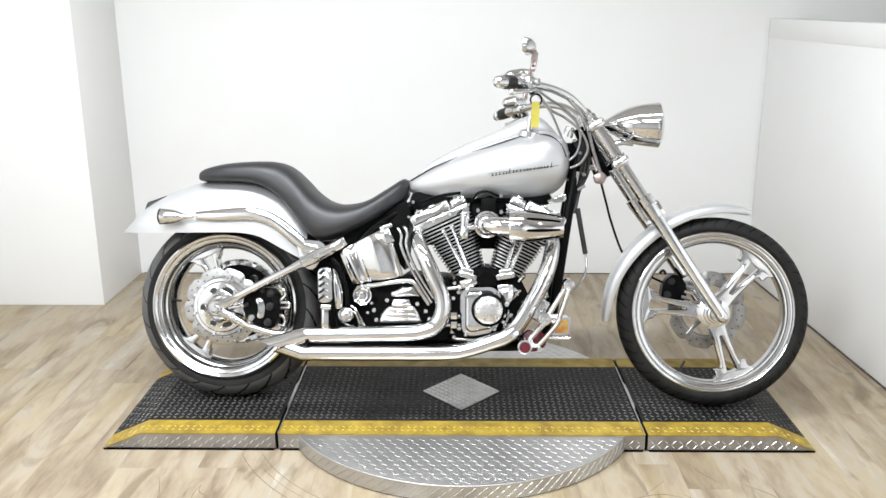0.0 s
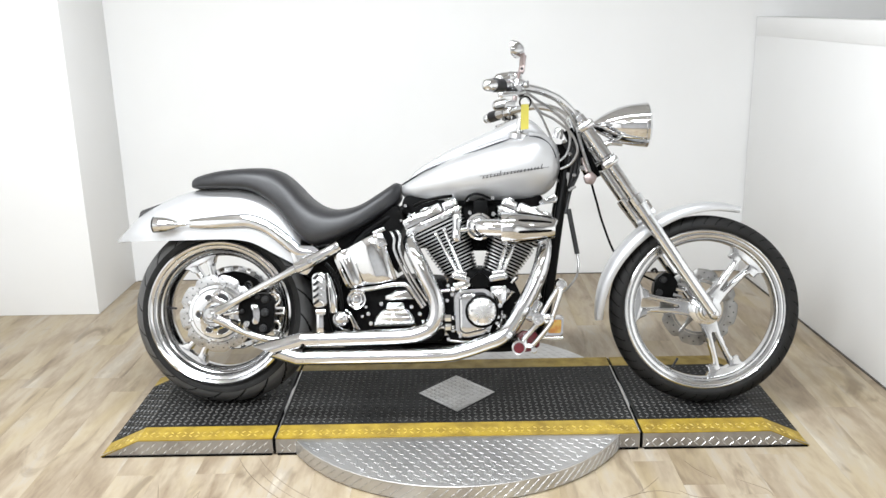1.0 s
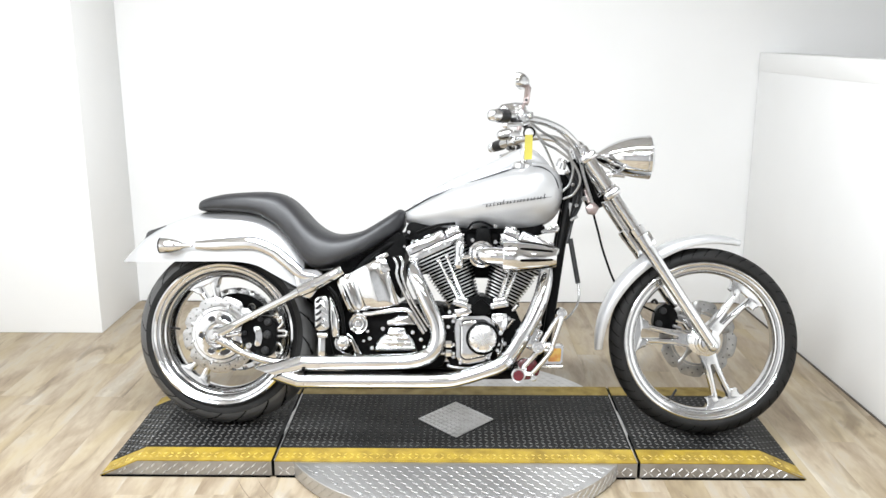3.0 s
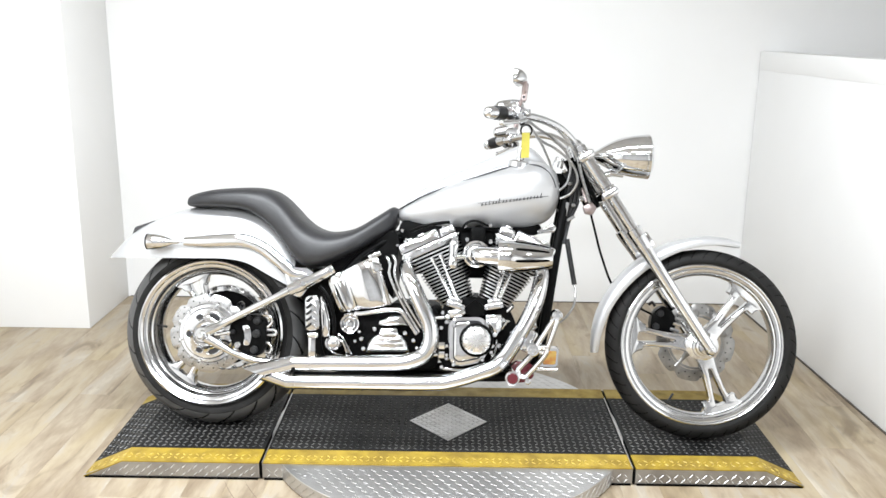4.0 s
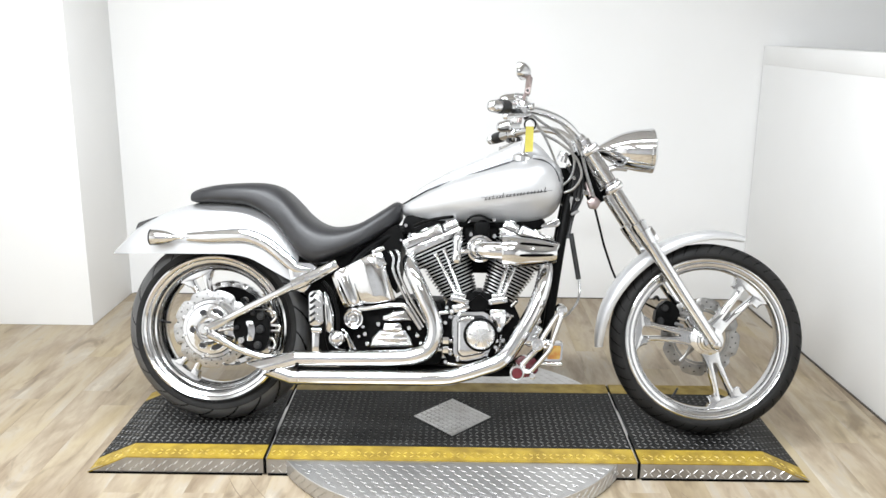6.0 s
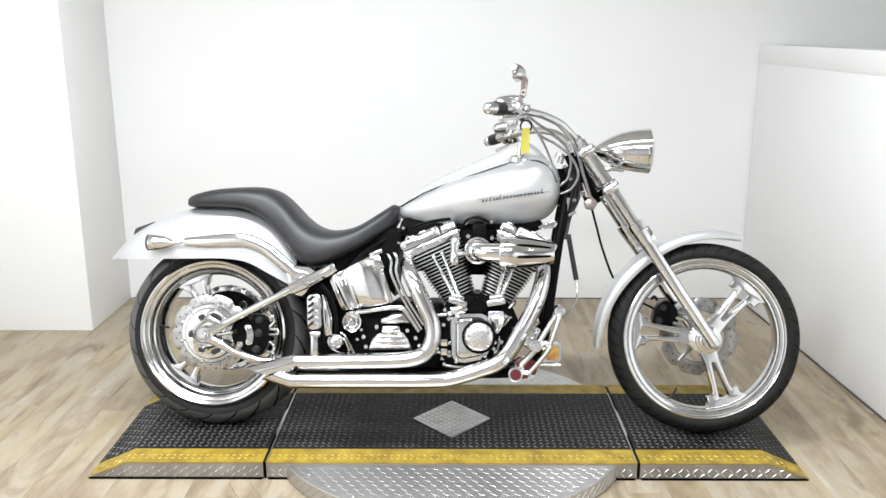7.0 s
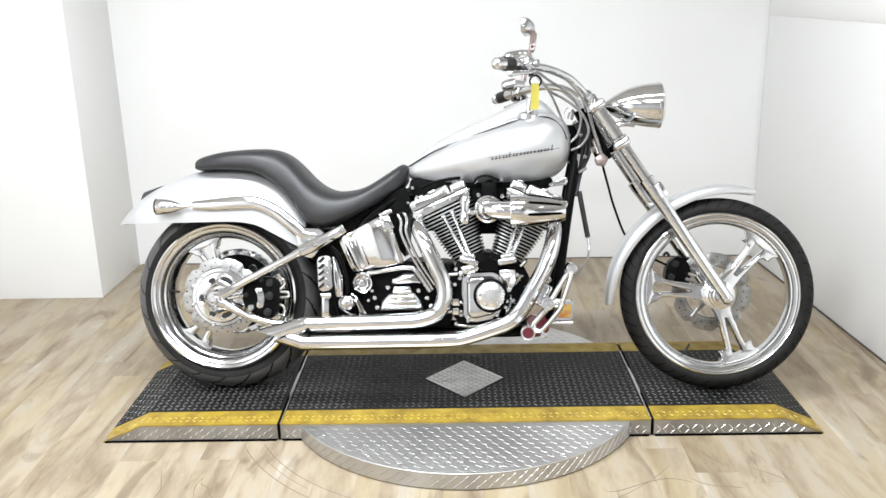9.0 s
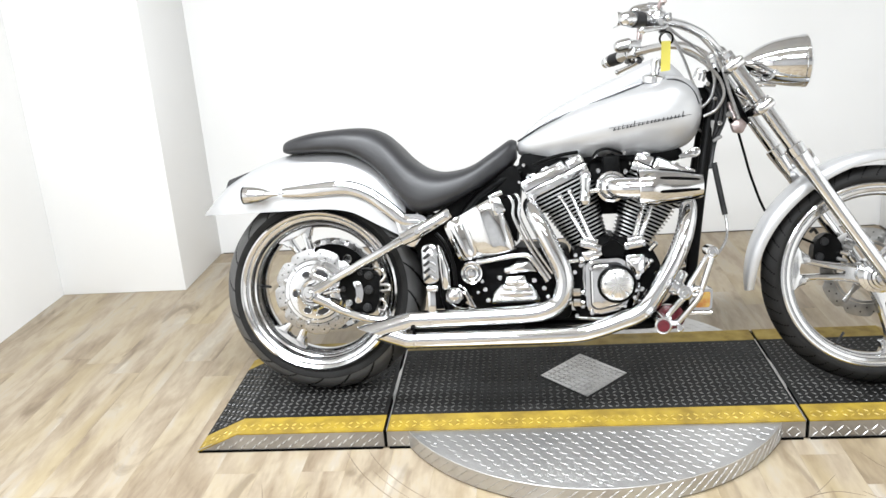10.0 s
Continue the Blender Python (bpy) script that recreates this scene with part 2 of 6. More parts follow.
def curve_points(pts, k=6):
    """Catmull-Rom through pts (tuples of any width), k steps a span."""
    p = np.array(pts, float)
    if len(p) < 3 or k < 2:
        return [tuple(float(v) for v in r) for r in p]
    p = np.vstack([2 * p[0] - p[1], p, 2 * p[-1] - p[-2]])
    out = []
    for i in range(1, len(p) - 2):
        a, b, c, d = p[i - 1], p[i], p[i + 1], p[i + 2]
        for s in np.arange(k) / k:
            out.append(0.5 * (2 * b + (c - a) * s + (2 * a - 5 * b + 4 * c - d) * s * s + (3 * b - a - 3 * c + d) * s**3))
    out.append(p[-2])
    return [tuple(float(v) for v in r) for r in out]


def loft(bm, rings, closed=True, caps=True):
    rows = [[bm.verts.new(v) for v in ring] for ring in rings]
    n = len(rows[0])
    for a, b in zip(rows, rows[1:]):
        for i in range(n if closed else n - 1):
            j = (i + 1) % n
            bm.faces.new((a[i], a[j], b[j], b[i]))
    if caps and closed:
        bm.faces.new(rows[0])
        bm.faces.new(list(reversed(rows[-1])))
    return rows


def tube(bm, pts, r, n=14, k=6, caps=True, squash=1.0):
    """A round bar along a smooth path; r is one radius or one for each point."""
    rs = list(r) if isinstance(r, (list, tuple)) else [r] * len(pts)
    path = curve_points([(*p, q) for p, q in zip(pts, rs)], k)
    where = [Vector(p[:3]) for p in path]
    up = Vector((0, 1, 0))
    rings = []
    for i, p in enumerate(where):
        ahead = (where[min(i + 1, len(where) - 1)] - where[max(i - 1, 0)]).normalized()
        if abs(ahead.dot(up)) > 0.97:
            up = Vector((1, 0, 0.2)).normalized()
        side = ahead.cross(up).normalized()
        up2 = side.cross(ahead).normalized()
        up = up2
        rings.append([p + path[i][3] * (math.cos(a) * side + math.sin(a) * up2 * squash) for a in (2 * math.pi * s / n for s in range(n))])
    loft(bm, rings, caps=caps)


def lathe(bm, profile, centre=(0, 0, 0), axis="y", n=56, wobble=None):
    """Turns a profile of (radius, along) round the axis through centre."""
    rows = []
    for s in range(n):
        a = 2 * math.pi * s / n
        row = []
        for r, h in profile:
            q = r * (wobble(a, r, h) if wobble else 1.0)
            u, v = q * math.cos(a), q * math.sin(a)
            p = {"y": (u, h, v), "x": (h, u, v), "z": (u, v, h)}[axis]
            row.append(bm.verts.new(Vector(p) + Vector(centre)))
        rows.append(row)
    m = len(profile)
    for s in range(n):
        a, b = rows[s], rows[(s + 1) % n]
        for i in range(m - 1):
            bm.faces.new((a[i], a[i + 1], b[i + 1], b[i]))
    if profile[0][0] > 1e-4:
        bm.faces.new([row[0] for row in rows])
    if profile[-1][0] > 1e-4:
        bm.faces.new([row[-1] for row in reversed(rows)])
    bmesh.ops.remove_doubles(bm, verts=bm.verts, dist=1e-6)


def ring_lathe(bm, profile, centre=(0, 0, 0), axis="y", n=72, wobble=None):
    """The same for a closed profile: a ring with a hole."""
    rows = []
    for s in range(n):
        a = 2 * math.pi * s / n
        row = []
        for r, h in profile:
            q = r * (wobble(a, r, h) if wobble else 1.0)
            u, v = q * math.cos(a), q * math.sin(a)
            p = {"y": (u, h, v), "x": (h, u, v), "z": (u, v, h)}[axis]
            row.append(bm.verts.new(Vector(p) + Vector(centre)))
        rows.append(row)
    m = len(profile)
    for s in range(n):
        a, b = rows[s], rows[(s + 1) % n]
        for i in range(m):
            j = (i + 1) % m
            bm.faces.new((a[i], a[j], b[j], b[i]))


def rod(bm, p, q, r, n=16, r2=None):
    """A straight round bar from p to q with a small chamfer."""
    p, q = Vector(p), Vector(q)
    ahead = (q - p).normalized()
    side = ahead.cross(Vector((0.31, 0.2, 0.93))).normalized()
    up = side.cross(ahead)
    r2 = r if r2 is None else r2
    c = min(0.003, 0.25 * min(r, r2), 0.3 * (q - p).length)
    rings = []
    for at, rad in ((p, r - c), (p + c * ahead, r), (q - c * ahead, r2), (q, r2 - c)):
        rings.append([at + rad * (math.cos(a) * side + math.sin(a) * up) for a in (2 * math.pi * s / n for s in range(n))])
    loft(bm, rings)


def ball(bm, p, r, squash=(1, 1, 1), n=16):
    m = Matrix.Translation(p) @ Matrix.Diagonal((*squash, 1))
    bmesh.ops.create_uvsphere(bm, u_segments=n, v_segments=max(8, n // 2), radius=r, matrix=m)


def block(bm, size, m, bevel=0.004, seg=2):
    made = bmesh.ops.create_cube(bm, size=1.0, matrix=m @ Matrix.Diagonal((*size, 1)))
    if bevel:
        edges = list({e for v in made["verts"] for e in v.link_edges})
        bmesh.ops.bevel(bm, geom=edges, offset=bevel, segments=seg, affect="EDGES", profile=0.5)


def prism(bm, outline, y0, y1, bevel=0.004, seg=2, turn=None):
    """An outline in x and z drawn out from y0 to y1, with rounded edges."""
    back = [bm.verts.new((x, y1, z)) for x, z in outline]
    front = [bm.verts.new((x, y0, z)) for x, z in outline]
    bm.faces.new(back)
    bm.faces.new(list(reversed(front)))
    n = len(outline)
    for i in range(n):
        j = (i + 1) % n
        bm.faces.new((front[i], front[j], back[j], back[i]))
    if turn is not None:
        bmesh.ops.transform(bm, matrix=turn, verts=front + back)
    if bevel:
        edges = list({e for v in front + back for e in v.link_edges})
        bmesh.ops.bevel(bm, geom=edges, offset=bevel, segments=seg, affect="EDGES", profile=0.5)


def pillow(bm, outline, y0, y1, bulge=0.008, edge=0.005):
    """An outline in x and z from y1 to a softly domed front at y0."""
    cx, cz = sum(p[0] for p in outline) / len(outline), sum(p[1] for p in outline) / len(outline)
    size = max(math.hypot(x - cx, z - cz) for x, z in outline)
    rings = []
    for f, y in [(1.0, y1), (1.0, y0 + edge)] + [(1.0 - edge / size * (1 - math.cos(a)), y0 + edge * (1 - math.sin(a))) for a in (0.5, 1.0, 1.5708)] + [(f, y0 - bulge * (1 - f * f)) for f in (0.86, 0.7, 0.5, 0.3, 0.12)]:
        rings.append([(cx + f * (x - cx), y, cz + f * (z - cz)) for x, z in outline])
    loft(bm, rings)


def rounded(corners, r, k=4):
    """The outline with its corners rounded by r."""
    out = []
    n = len(corners)
    for i in range(n):
        a, b, c = (Vector(corners[(i + d) % n]) for d in (-1, 0, 1))
        u, v = (a - b), (c - b)
        d = min(r, 0.45 * u.length, 0.45 * v.length)
        p, q = b + u.normalized() * d, b + v.normalized() * d
        for s in range(k + 1):
            w = s / k
            out.append(tuple((1 - w) ** 2 * p + 2 * w * (1 - w) * b + w * w * q))
    return out


def box_object(name, lo, hi, mat, bevel=0.0, kind="structure", label="", category=""):
    bm = bmesh.new()
    size = [b - a for a, b in zip(lo, hi)]
    mid = [(a + b) / 2 for a, b in zip(lo, hi)]
    block(bm, size, Matrix.Translation(mid), bevel)
    ob = new(name, finish(name, bm, mat, 38 if bevel else 0))
    return tagged(ob, label, category, kind=kind)


# ---- the room ----
BACK, LEFT, FRONT, FAR_RIGHT, TOP = 1.62, -2.312, -5.2, 2.7, 2.7
box_object("wall_back", (LEFT - 0.12, BACK, 0), (FAR_RIGHT + 0.12, BACK + 0.12, TOP), WALL, label="white painted back wall", category="wall")
box_object("wall_left", (LEFT - 0.12, FRONT, 0), (LEFT, BACK, TOP), WALL, label="white painted side wall", category="wall")
box_object("wall_front", (LEFT - 0.12, FRONT - 0.12, 0), (FAR_RIGHT + 0.12, FRONT, TOP), DARKWALL, label="plain grey wall behind the camera", category="wall")
box_object("wall_far_right", (FAR_RIGHT, FRONT, 0), (FAR_RIGHT + 0.12, BACK, TOP), WALL, label="plain painted wall beyond the partition", category="wall")
box_object("ceiling", (LEFT - 0.12, FRONT - 0.12, TOP), (FAR_RIGHT + 0.12, BACK + 0.12, TOP + 0.1), CEIL, label="plain off-white ceiling", category="ceiling")
box_object("wall_column", (LEFT, 1.10, 0), (-1.722, BACK, TOP), WALL, 0.003, label="white boxed-in column in the corner", category="column")

# low partition on the right with a board on top; it runs a little askew
turn = pose(1.535, BACK, 0, 0, 0, 2.6)
bm = bmesh.new()
block(bm, (0.13, 6.7, 1.235), turn @ pose(0.065, -3.36, 0.6175), 0.001)
ob = new("wall_partition", finish("wall_partition", bm, WALL))
tagged(ob, "low white painted partition wall", "wall", kind="structure")
bm = bmesh.new()
block(bm, (0.134, 6.7, 0.09), turn @ pose(0.065, -3.36, 1.280), 0.0015)
ob = new("trim", finish("trim", bm, WALL))
tagged(ob, "white board capping the low partition", "trim", kind="structure")

# dark strips added for the gap and shadow line where the walls meet the floor
FOOT_LINE = material("floor_gap_shade", (0.045, 0.038, 0.032), 0.7, 0, colour2=(0.10, 0.085, 0.07), scale=18, mix=(0.4, 0.6))
bm = bmesh.new()
block(bm, (0.006, 6.6, 0.007), turn @ pose(-0.003, -3.33, 0.0035), 0.001, 1)
ob = new("wall_foot_line", finish("wall_foot_line", bm, FOOT_LINE))
tagged(ob, "thin dark strip for the shadow line along the partition foot", "trim", kind="structure")
bm = bmesh.new()
block(bm, (1.535 + 1.722 - 0.02, 0.004, 0.004), pose((1.535 - 1.722) / 2, BACK - 0.002, 0.002), 0.001, 1)
ob = new("wall_foot_line", finish("wall_foot_line", bm, FOOT_LINE))
tagged(ob, "thin dark strip for the shadow line along the back wall", "trim", kind="structure")

# ---- lift platform ----
Y0, Y1, TOPZ = -0.305, 0.322, 0.060
STRIPE0, STRIPE1 = -0.213, 0.238


def lozenges(spots, length, width, height):
    """One mesh of small raised lozenges; a spot is a place, a direction along, and a normal."""
    verts, faces = [], []
    for p, u, nrm in spots:
        v = nrm.cross(u)
        k = len(verts)
        verts += [p + u * length / 2, p + v * width / 2, p - u * length / 2, p - v * width / 2,
                  p + u * length * 0.24 + nrm * height, p - u * length * 0.24 + nrm * height]
        faces += [(k, k + 1, k + 4), (k + 1, k + 2, k + 5), (k + 1, k + 5, k + 4), (k + 2, k + 3, k + 5), (k + 3, k, k + 4), (k + 3, k + 4, k + 5)]
    me = bpy.data.meshes.new("tread")
    me.from_pydata([tuple(v) for v in verts], [], faces)
    return me


def tread_part(name, spots, mat, parent, label, length=0.020, width=0.0072, height=0.0013):
    me = lozenges(spots, length, width, height)
    me.materials.append(mat)
    ob = new(name, me)
    ob.parent = parent
    return tagged(ob, label, kind="stuff")


def flat_spots(x0, x1, y0, y1, height, keep=lambda x, y: True, pitch=0.0215, one_way=False):
    """Dashes on a grid, turned by a right angle from one to the next, or all one way in staggered rows."""
    out = []
    nrm = Vector((0, 0, 1))
    for i in range(int(math.ceil(x0 / pitch)), int(x1 / pitch) + 1):
        for j in range(int(math.floor(y0 / pitch * 1.4)), int(y1 / pitch * 1.4) + 2):
            x, y = (i + (0.5 * (j % 2) if one_way else 0.0)) * pitch, j * pitch * (0.72 if one_way else 1.0)
            if x0 + 0.009 < x < x1 - 0.009 and y0 + 0.008 < y < y1 - 0.008 and keep(x, y):
                u = Vector((1, -0.62 if one_way else (1 if (i + j) % 2 else -1), 0)).normalized()
                tilt = math.atan2(height(x + 0.002) - height(x - 0.002), 0.004)
                turn_up = Matrix.Rotation(-tilt, 3, "Y")
                out.append((Vector((x, y, height(x))), turn_up @ u, turn_up @ nrm))
    return out


def side_spots(x0, x1, y, top, slant):
    """Raised dashes on an upright skirt: all one way, or in a zigzag."""
    out = []
    nrm = Vector((0, -1, 0))
    px, pz = (0.037, 0.0125) if slant else (0.023, 0.0165)
    for i in range(int(math.ceil(x0 / px)) - 1, int(x1 / px) + 2):
        for j in range(0, 4):
            x, z = (i + (0.5 * (j % 2) if slant else 0)) * px, 0.015 + j * pz
            if x0 + 0.010 < x < x1 - 0.010 and z < top(x) - 0.012:
                out.append((Vector((x, y, z)), Vector((1, 0, 1.0 if slant or (i + j) % 2 else -1.0)).normalized(), nrm))
    return out


def platform(name, label, x0, x1, ramp):
    """A section of the platform from x0 to x1; ramp: -1 or 1 where its outer end slopes to the floor, 0 where it has none."""
    ob = thing(name, label, "platform", group="sections of the platform")
    flat = {0: (x0, x1), -1: (x0 + 0.128, x1), 1: (x0, x1 - 0.128)}[ramp]

    def height(x):
        if x < flat[0]:
            return 0.004 + (TOPZ - 0.004) * (x - x0) / (flat[0] - x0)
        if x > flat[1]:
            return 0.004 + (TOPZ - 0.004) * (x1 - x) / (x1 - flat[1])
        return TOPZ

    line = sorted({x0, flat[0], flat[1], x1})

    def deck(part_name, y0, y1, mat, thick, text="", lift=0.0):
        bm = bmesh.new()
        outline = [(x, height(x) + lift) for x in line] + [(x, height(x) + lift - thick) for x in reversed(line)]
        prism(bm, outline, y0, y1, 0.0)
        return part(part_name, bm, mat, ob, text, 0)

    deck("deck", STRIPE0, STRIPE1, DECK, 0.004, "black painted tread deck")
    deck("stripe", Y0, STRIPE0, YELLOW, 0.004, "yellow painted edge stripe")
    deck("stripe", STRIPE1, Y1, YELLOW, 0.004, "yellow painted edge stripe")
    for y0, y1 in ((Y0 + 0.001, Y0 + 0.006), (Y1 - 0.006, Y1 - 0.001)):
        bm = bmesh.new()
        prism(bm, [(x, max(height(x) - 0.0042, 0.0065)) for x in line] + [(x1, 0.006), (x0, 0.006)], y0, y1, 0.0)
        bmesh.ops.remove_doubles(bm, verts=bm.verts, dist=0.0003)
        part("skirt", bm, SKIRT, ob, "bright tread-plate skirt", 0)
    # the shadow line under the skirt, added as a black strip
    bm = bmesh.new()
    block(bm, (x1 - x0 - 0.01, 0.005, 0.0055), pose((x0 + x1) / 2, Y0 - 0.0005, 0.00275), 0)
    part("shadow_line", bm, GROOVE, ob, "black strip standing in for the shadow line under the skirt", 0)
    bm = bmesh.new()
    prism(bm, [(x, height(x) - 0.0045) for x in line] + [(x1 - 0.004, 0.0), (x0 + 0.004, 0.0)], Y0 + 0.0062, Y1 - 0.0062, 0.0)
    part("frame", bm, BLACK, ob, "dark steel frame inside", 0)
    inside = lambda x, y: not (abs(x - 0.002) / 0.138 + abs(y - 0.016) / 0.152 < 1.06 and ramp == 0)
    tread_part("tread", flat_spots(x0, x1, STRIPE0, STRIPE1, height, inside), DECKBUMP, ob, "worn raised tread", 0.019, 0.0074, {-1: 0.0030, 0: 0.0020, 1: 0.0014}[ramp])
    tread_part("tread", flat_spots(x0, x1, Y0, STRIPE0, height) + flat_spots(x0, x1, STRIPE1, Y1, height), YELLOWTOP, ob, "worn yellow raised tread, lightened for its highlights", 0.018, 0.0056, 0.0024)
    # raised dashes of the skirt, glints painted in by their pale colour
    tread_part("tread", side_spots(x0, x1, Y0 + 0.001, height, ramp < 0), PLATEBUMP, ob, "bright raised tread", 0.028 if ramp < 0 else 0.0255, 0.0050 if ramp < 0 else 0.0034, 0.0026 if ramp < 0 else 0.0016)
    return ob


platform("platform_ramp", "sloped end section of a low black platform with yellow edges", -1.176, -0.606, -1)
centre = platform("platform_deck", "middle section of a low black tread platform with yellow edges", -0.596, 0.596, 0)
platform("platform_ramp", "sloped end section of a low black platform with yellow edges", 0.606, 1.150, 1)
bm = bmesh.new()
for i in range(-8, 9):
    for j in range(-9, 10):
        x, y = i * 0.0152 + 0.002, j * 0.0152 + 0.016
        room = 1.0 - abs(x - 0.002) / 0.138 - abs(y - 0.016) / 0.152
        if room > 0.06:
            block(bm, (0.0150, 0.0050, 0.0022), pose(x, y, TOPZ + 0.0032, 0, 0, 45 if (i + j) % 2 else -45), 0)
part("tread", bm, PLATETOP, centre, "bright raised bars of the diamond", 0, kind="stuff")
bm = bmesh.new()
block(bm, (0.194, 0.194, 0.002), Matrix.Translation((0.002, 0.016, TOPZ + 0.0016)) @ Matrix.Diagonal((1, 1.1, 1, 1)) @ pose(0, 0, 0, 0, 0, 45), 0)
part("diamond_plate", bm, PLATE, centre, "bare metal diamond set in the deck", 0)
for x in (-0.601, 0.601):
    bm = bmesh.new()
    block(bm, (0.004, Y1 - Y0, 0.05), pose(x, (Y0 + Y1) / 2, 0.030), 0)
    part("joint", bm, GROOVE, centre, "black joint between the sections", 0)
    bm = bmesh.new()
    block(bm, (0.003, STRIPE1 - Y0, 0.006), pose(x - math.copysign(0.006, x), (Y0 + STRIPE1) / 2, TOPZ), 0)
    part("edge_strip", bm, PLATE, centre, "bare metal edge", 0)

# ---- turntable ----
table = thing("turntable", "round tread-plate turntable disc under the platform", "turntable")
RT = 0.612


def outside(x, y):
    return y < Y0 - 0.006 or y > Y1 + 0.006


bm = bmesh.new()
lathe(bm, [(RT - 0.006, 0.0), (RT - 0.006, 0.004), (RT, 0.004), (RT, 0.054), (RT - 0.0012, 0.0555)], axis="z", n=128)
part("disc", bm, PLATE, table, "bright tread plate", 30)
spots = flat_spots(-RT, RT, -RT, Y0, lambda x: 0.0555, lambda x, y: math.hypot(x, y) < RT - 0.014, 0.036, True)
spots += flat_spots(-RT, RT, Y1, RT, lambda x: 0.0555, lambda x, y: math.hypot(x, y) < RT - 0.014, 0.036, True)
tread_part("tread", spots, PLATETOP, table, "bright raised tread", 0.027, 0.0042, 0.0009)
spots = []
for i in range(112):
    for j in range(3):
        a = 2 * math.pi * i / 112
        a += math.pi / 112 * (j % 2)
        nrm = Vector((math.cos(a), math.sin(a), 0))
        p = nrm * RT + Vector((0, 0, 0.012 + j * 0.0145))
        if outside(p.x, p.y):
            spots.append((p, (nrm.cross(Vector((0, 0, 1))) + Vector((0, 0, -0.9))).normalized(), nrm))
tread_part("tread", spots, PLATETOP, table, "bright raised tread", 0.026, 0.0050, 0.0018)
for i in range(18):
    a = math.radians(190 + i * 10)
    if (RT - 0.03) * math.sin(a) < Y0 - 0.01:
        bm = bmesh.new()
        rod(bm, ((RT - 0.03) * math.cos(a), (RT - 0.03) * math.sin(a), 0.054), ((RT - 0.03) * math.cos(a), (RT - 0.03) * math.sin(a), 0.0575), 0.005, 10)
        part("screw", bm, STEEL, table)


# ---- the motorcycle, standing on its far-side stand: x ahead, y away, z up along the machine ----
bike = thing("motorcycle", "silver cruiser motorcycle with chrome engine leaning on a platform", "motorcycle",
             pose(0.025, -0.055, 0.062, 0, 0, -2.4) @ pose(0, 0, 0, -14, 0, 0))
REAR, AHEAD = Vector((-0.846, 0, 0.325)), Vector((0.836, 0, 0.325))


def tyre_ring(hub, crown, bead, half, bead_half, parent, label, count, depth, width, sweep):
    """A tyre with slanting grooves cut into both shoulders."""
    tall = crown - bead
    side = [(bead, bead_half), (bead + 0.006, bead_half + 0.004), (bead + tall * 0.22, half * 0.975), (bead + tall * 0.38, half), (bead + tall * 0.44, half * 0.985),
            (bead + tall * 0.60, half * 0.90), (bead + tall * 0.76, half * 0.74), (bead + tall * 0.89, half * 0.52), (bead + tall * 0.97, half * 0.28)]
    side = curve_points(side, 5)
    profile = [(r, -h) for r, h in side] + [(crown, 0)] + [(r, h) for r, h in reversed(side)] + [(bead - 0.012, bead_half * 0.8), (bead - 0.012, -bead_half * 0.8)]

    def cut_at(a, r, h):
        w = abs(h) / half
        if r < bead + tall * 0.47 or w < 0.14:
            return 0.0
        lead = sweep * w * w
        step = 2 * math.pi / count
        off = (a - lead + (0.5 * step if h > 0 else 0.0)) % step
        gap = min(off, step - off) * crown
        return 1.0 if gap < width * (0.45 + 0.55 * math.sin(math.pi * min(1.0, w))) else 0.0

    bm = bmesh.new()
    ring_lathe(bm, profile, hub, n=480, wobble=lambda a, r, h: 1.0 - depth * cut_at(a, r, h) / r)
    for f in bm.faces:
        p = f.calc_center_median() - hub
        r = math.hypot(p.x, p.z)
        on_tread = r > bead + tall * 0.43
        f.material_index = 0 if not on_tread else 1 if cut_at(math.atan2(p.z, p.x) % (2 * math.pi), r + depth, p.y) else 2
    # only the wide rear tyre gets the tread with the sheen painted in
    tyre = part("tyre", bm, [RUBBER, GROOVE, TREAD_SHEEN if half > 0.06 else RUBBER], parent, label, 50)
    for side_of in (-1, 1):
        bm = bmesh.new()
        r, h, q = bead + 0.20 * (crown - bead), side_of * (bead_half + 0.72 * (half - bead_half)), 0.0026 if half > 0.06 else 0.0016
        ring_lathe(bm, [(r + q * math.cos(t), h + q * math.sin(t)) for t in (math.pi * k / 4 for k in range(8))], hub, n=96)
        part("rim_guard", bm, RUBBER, tyre)
    return tyre


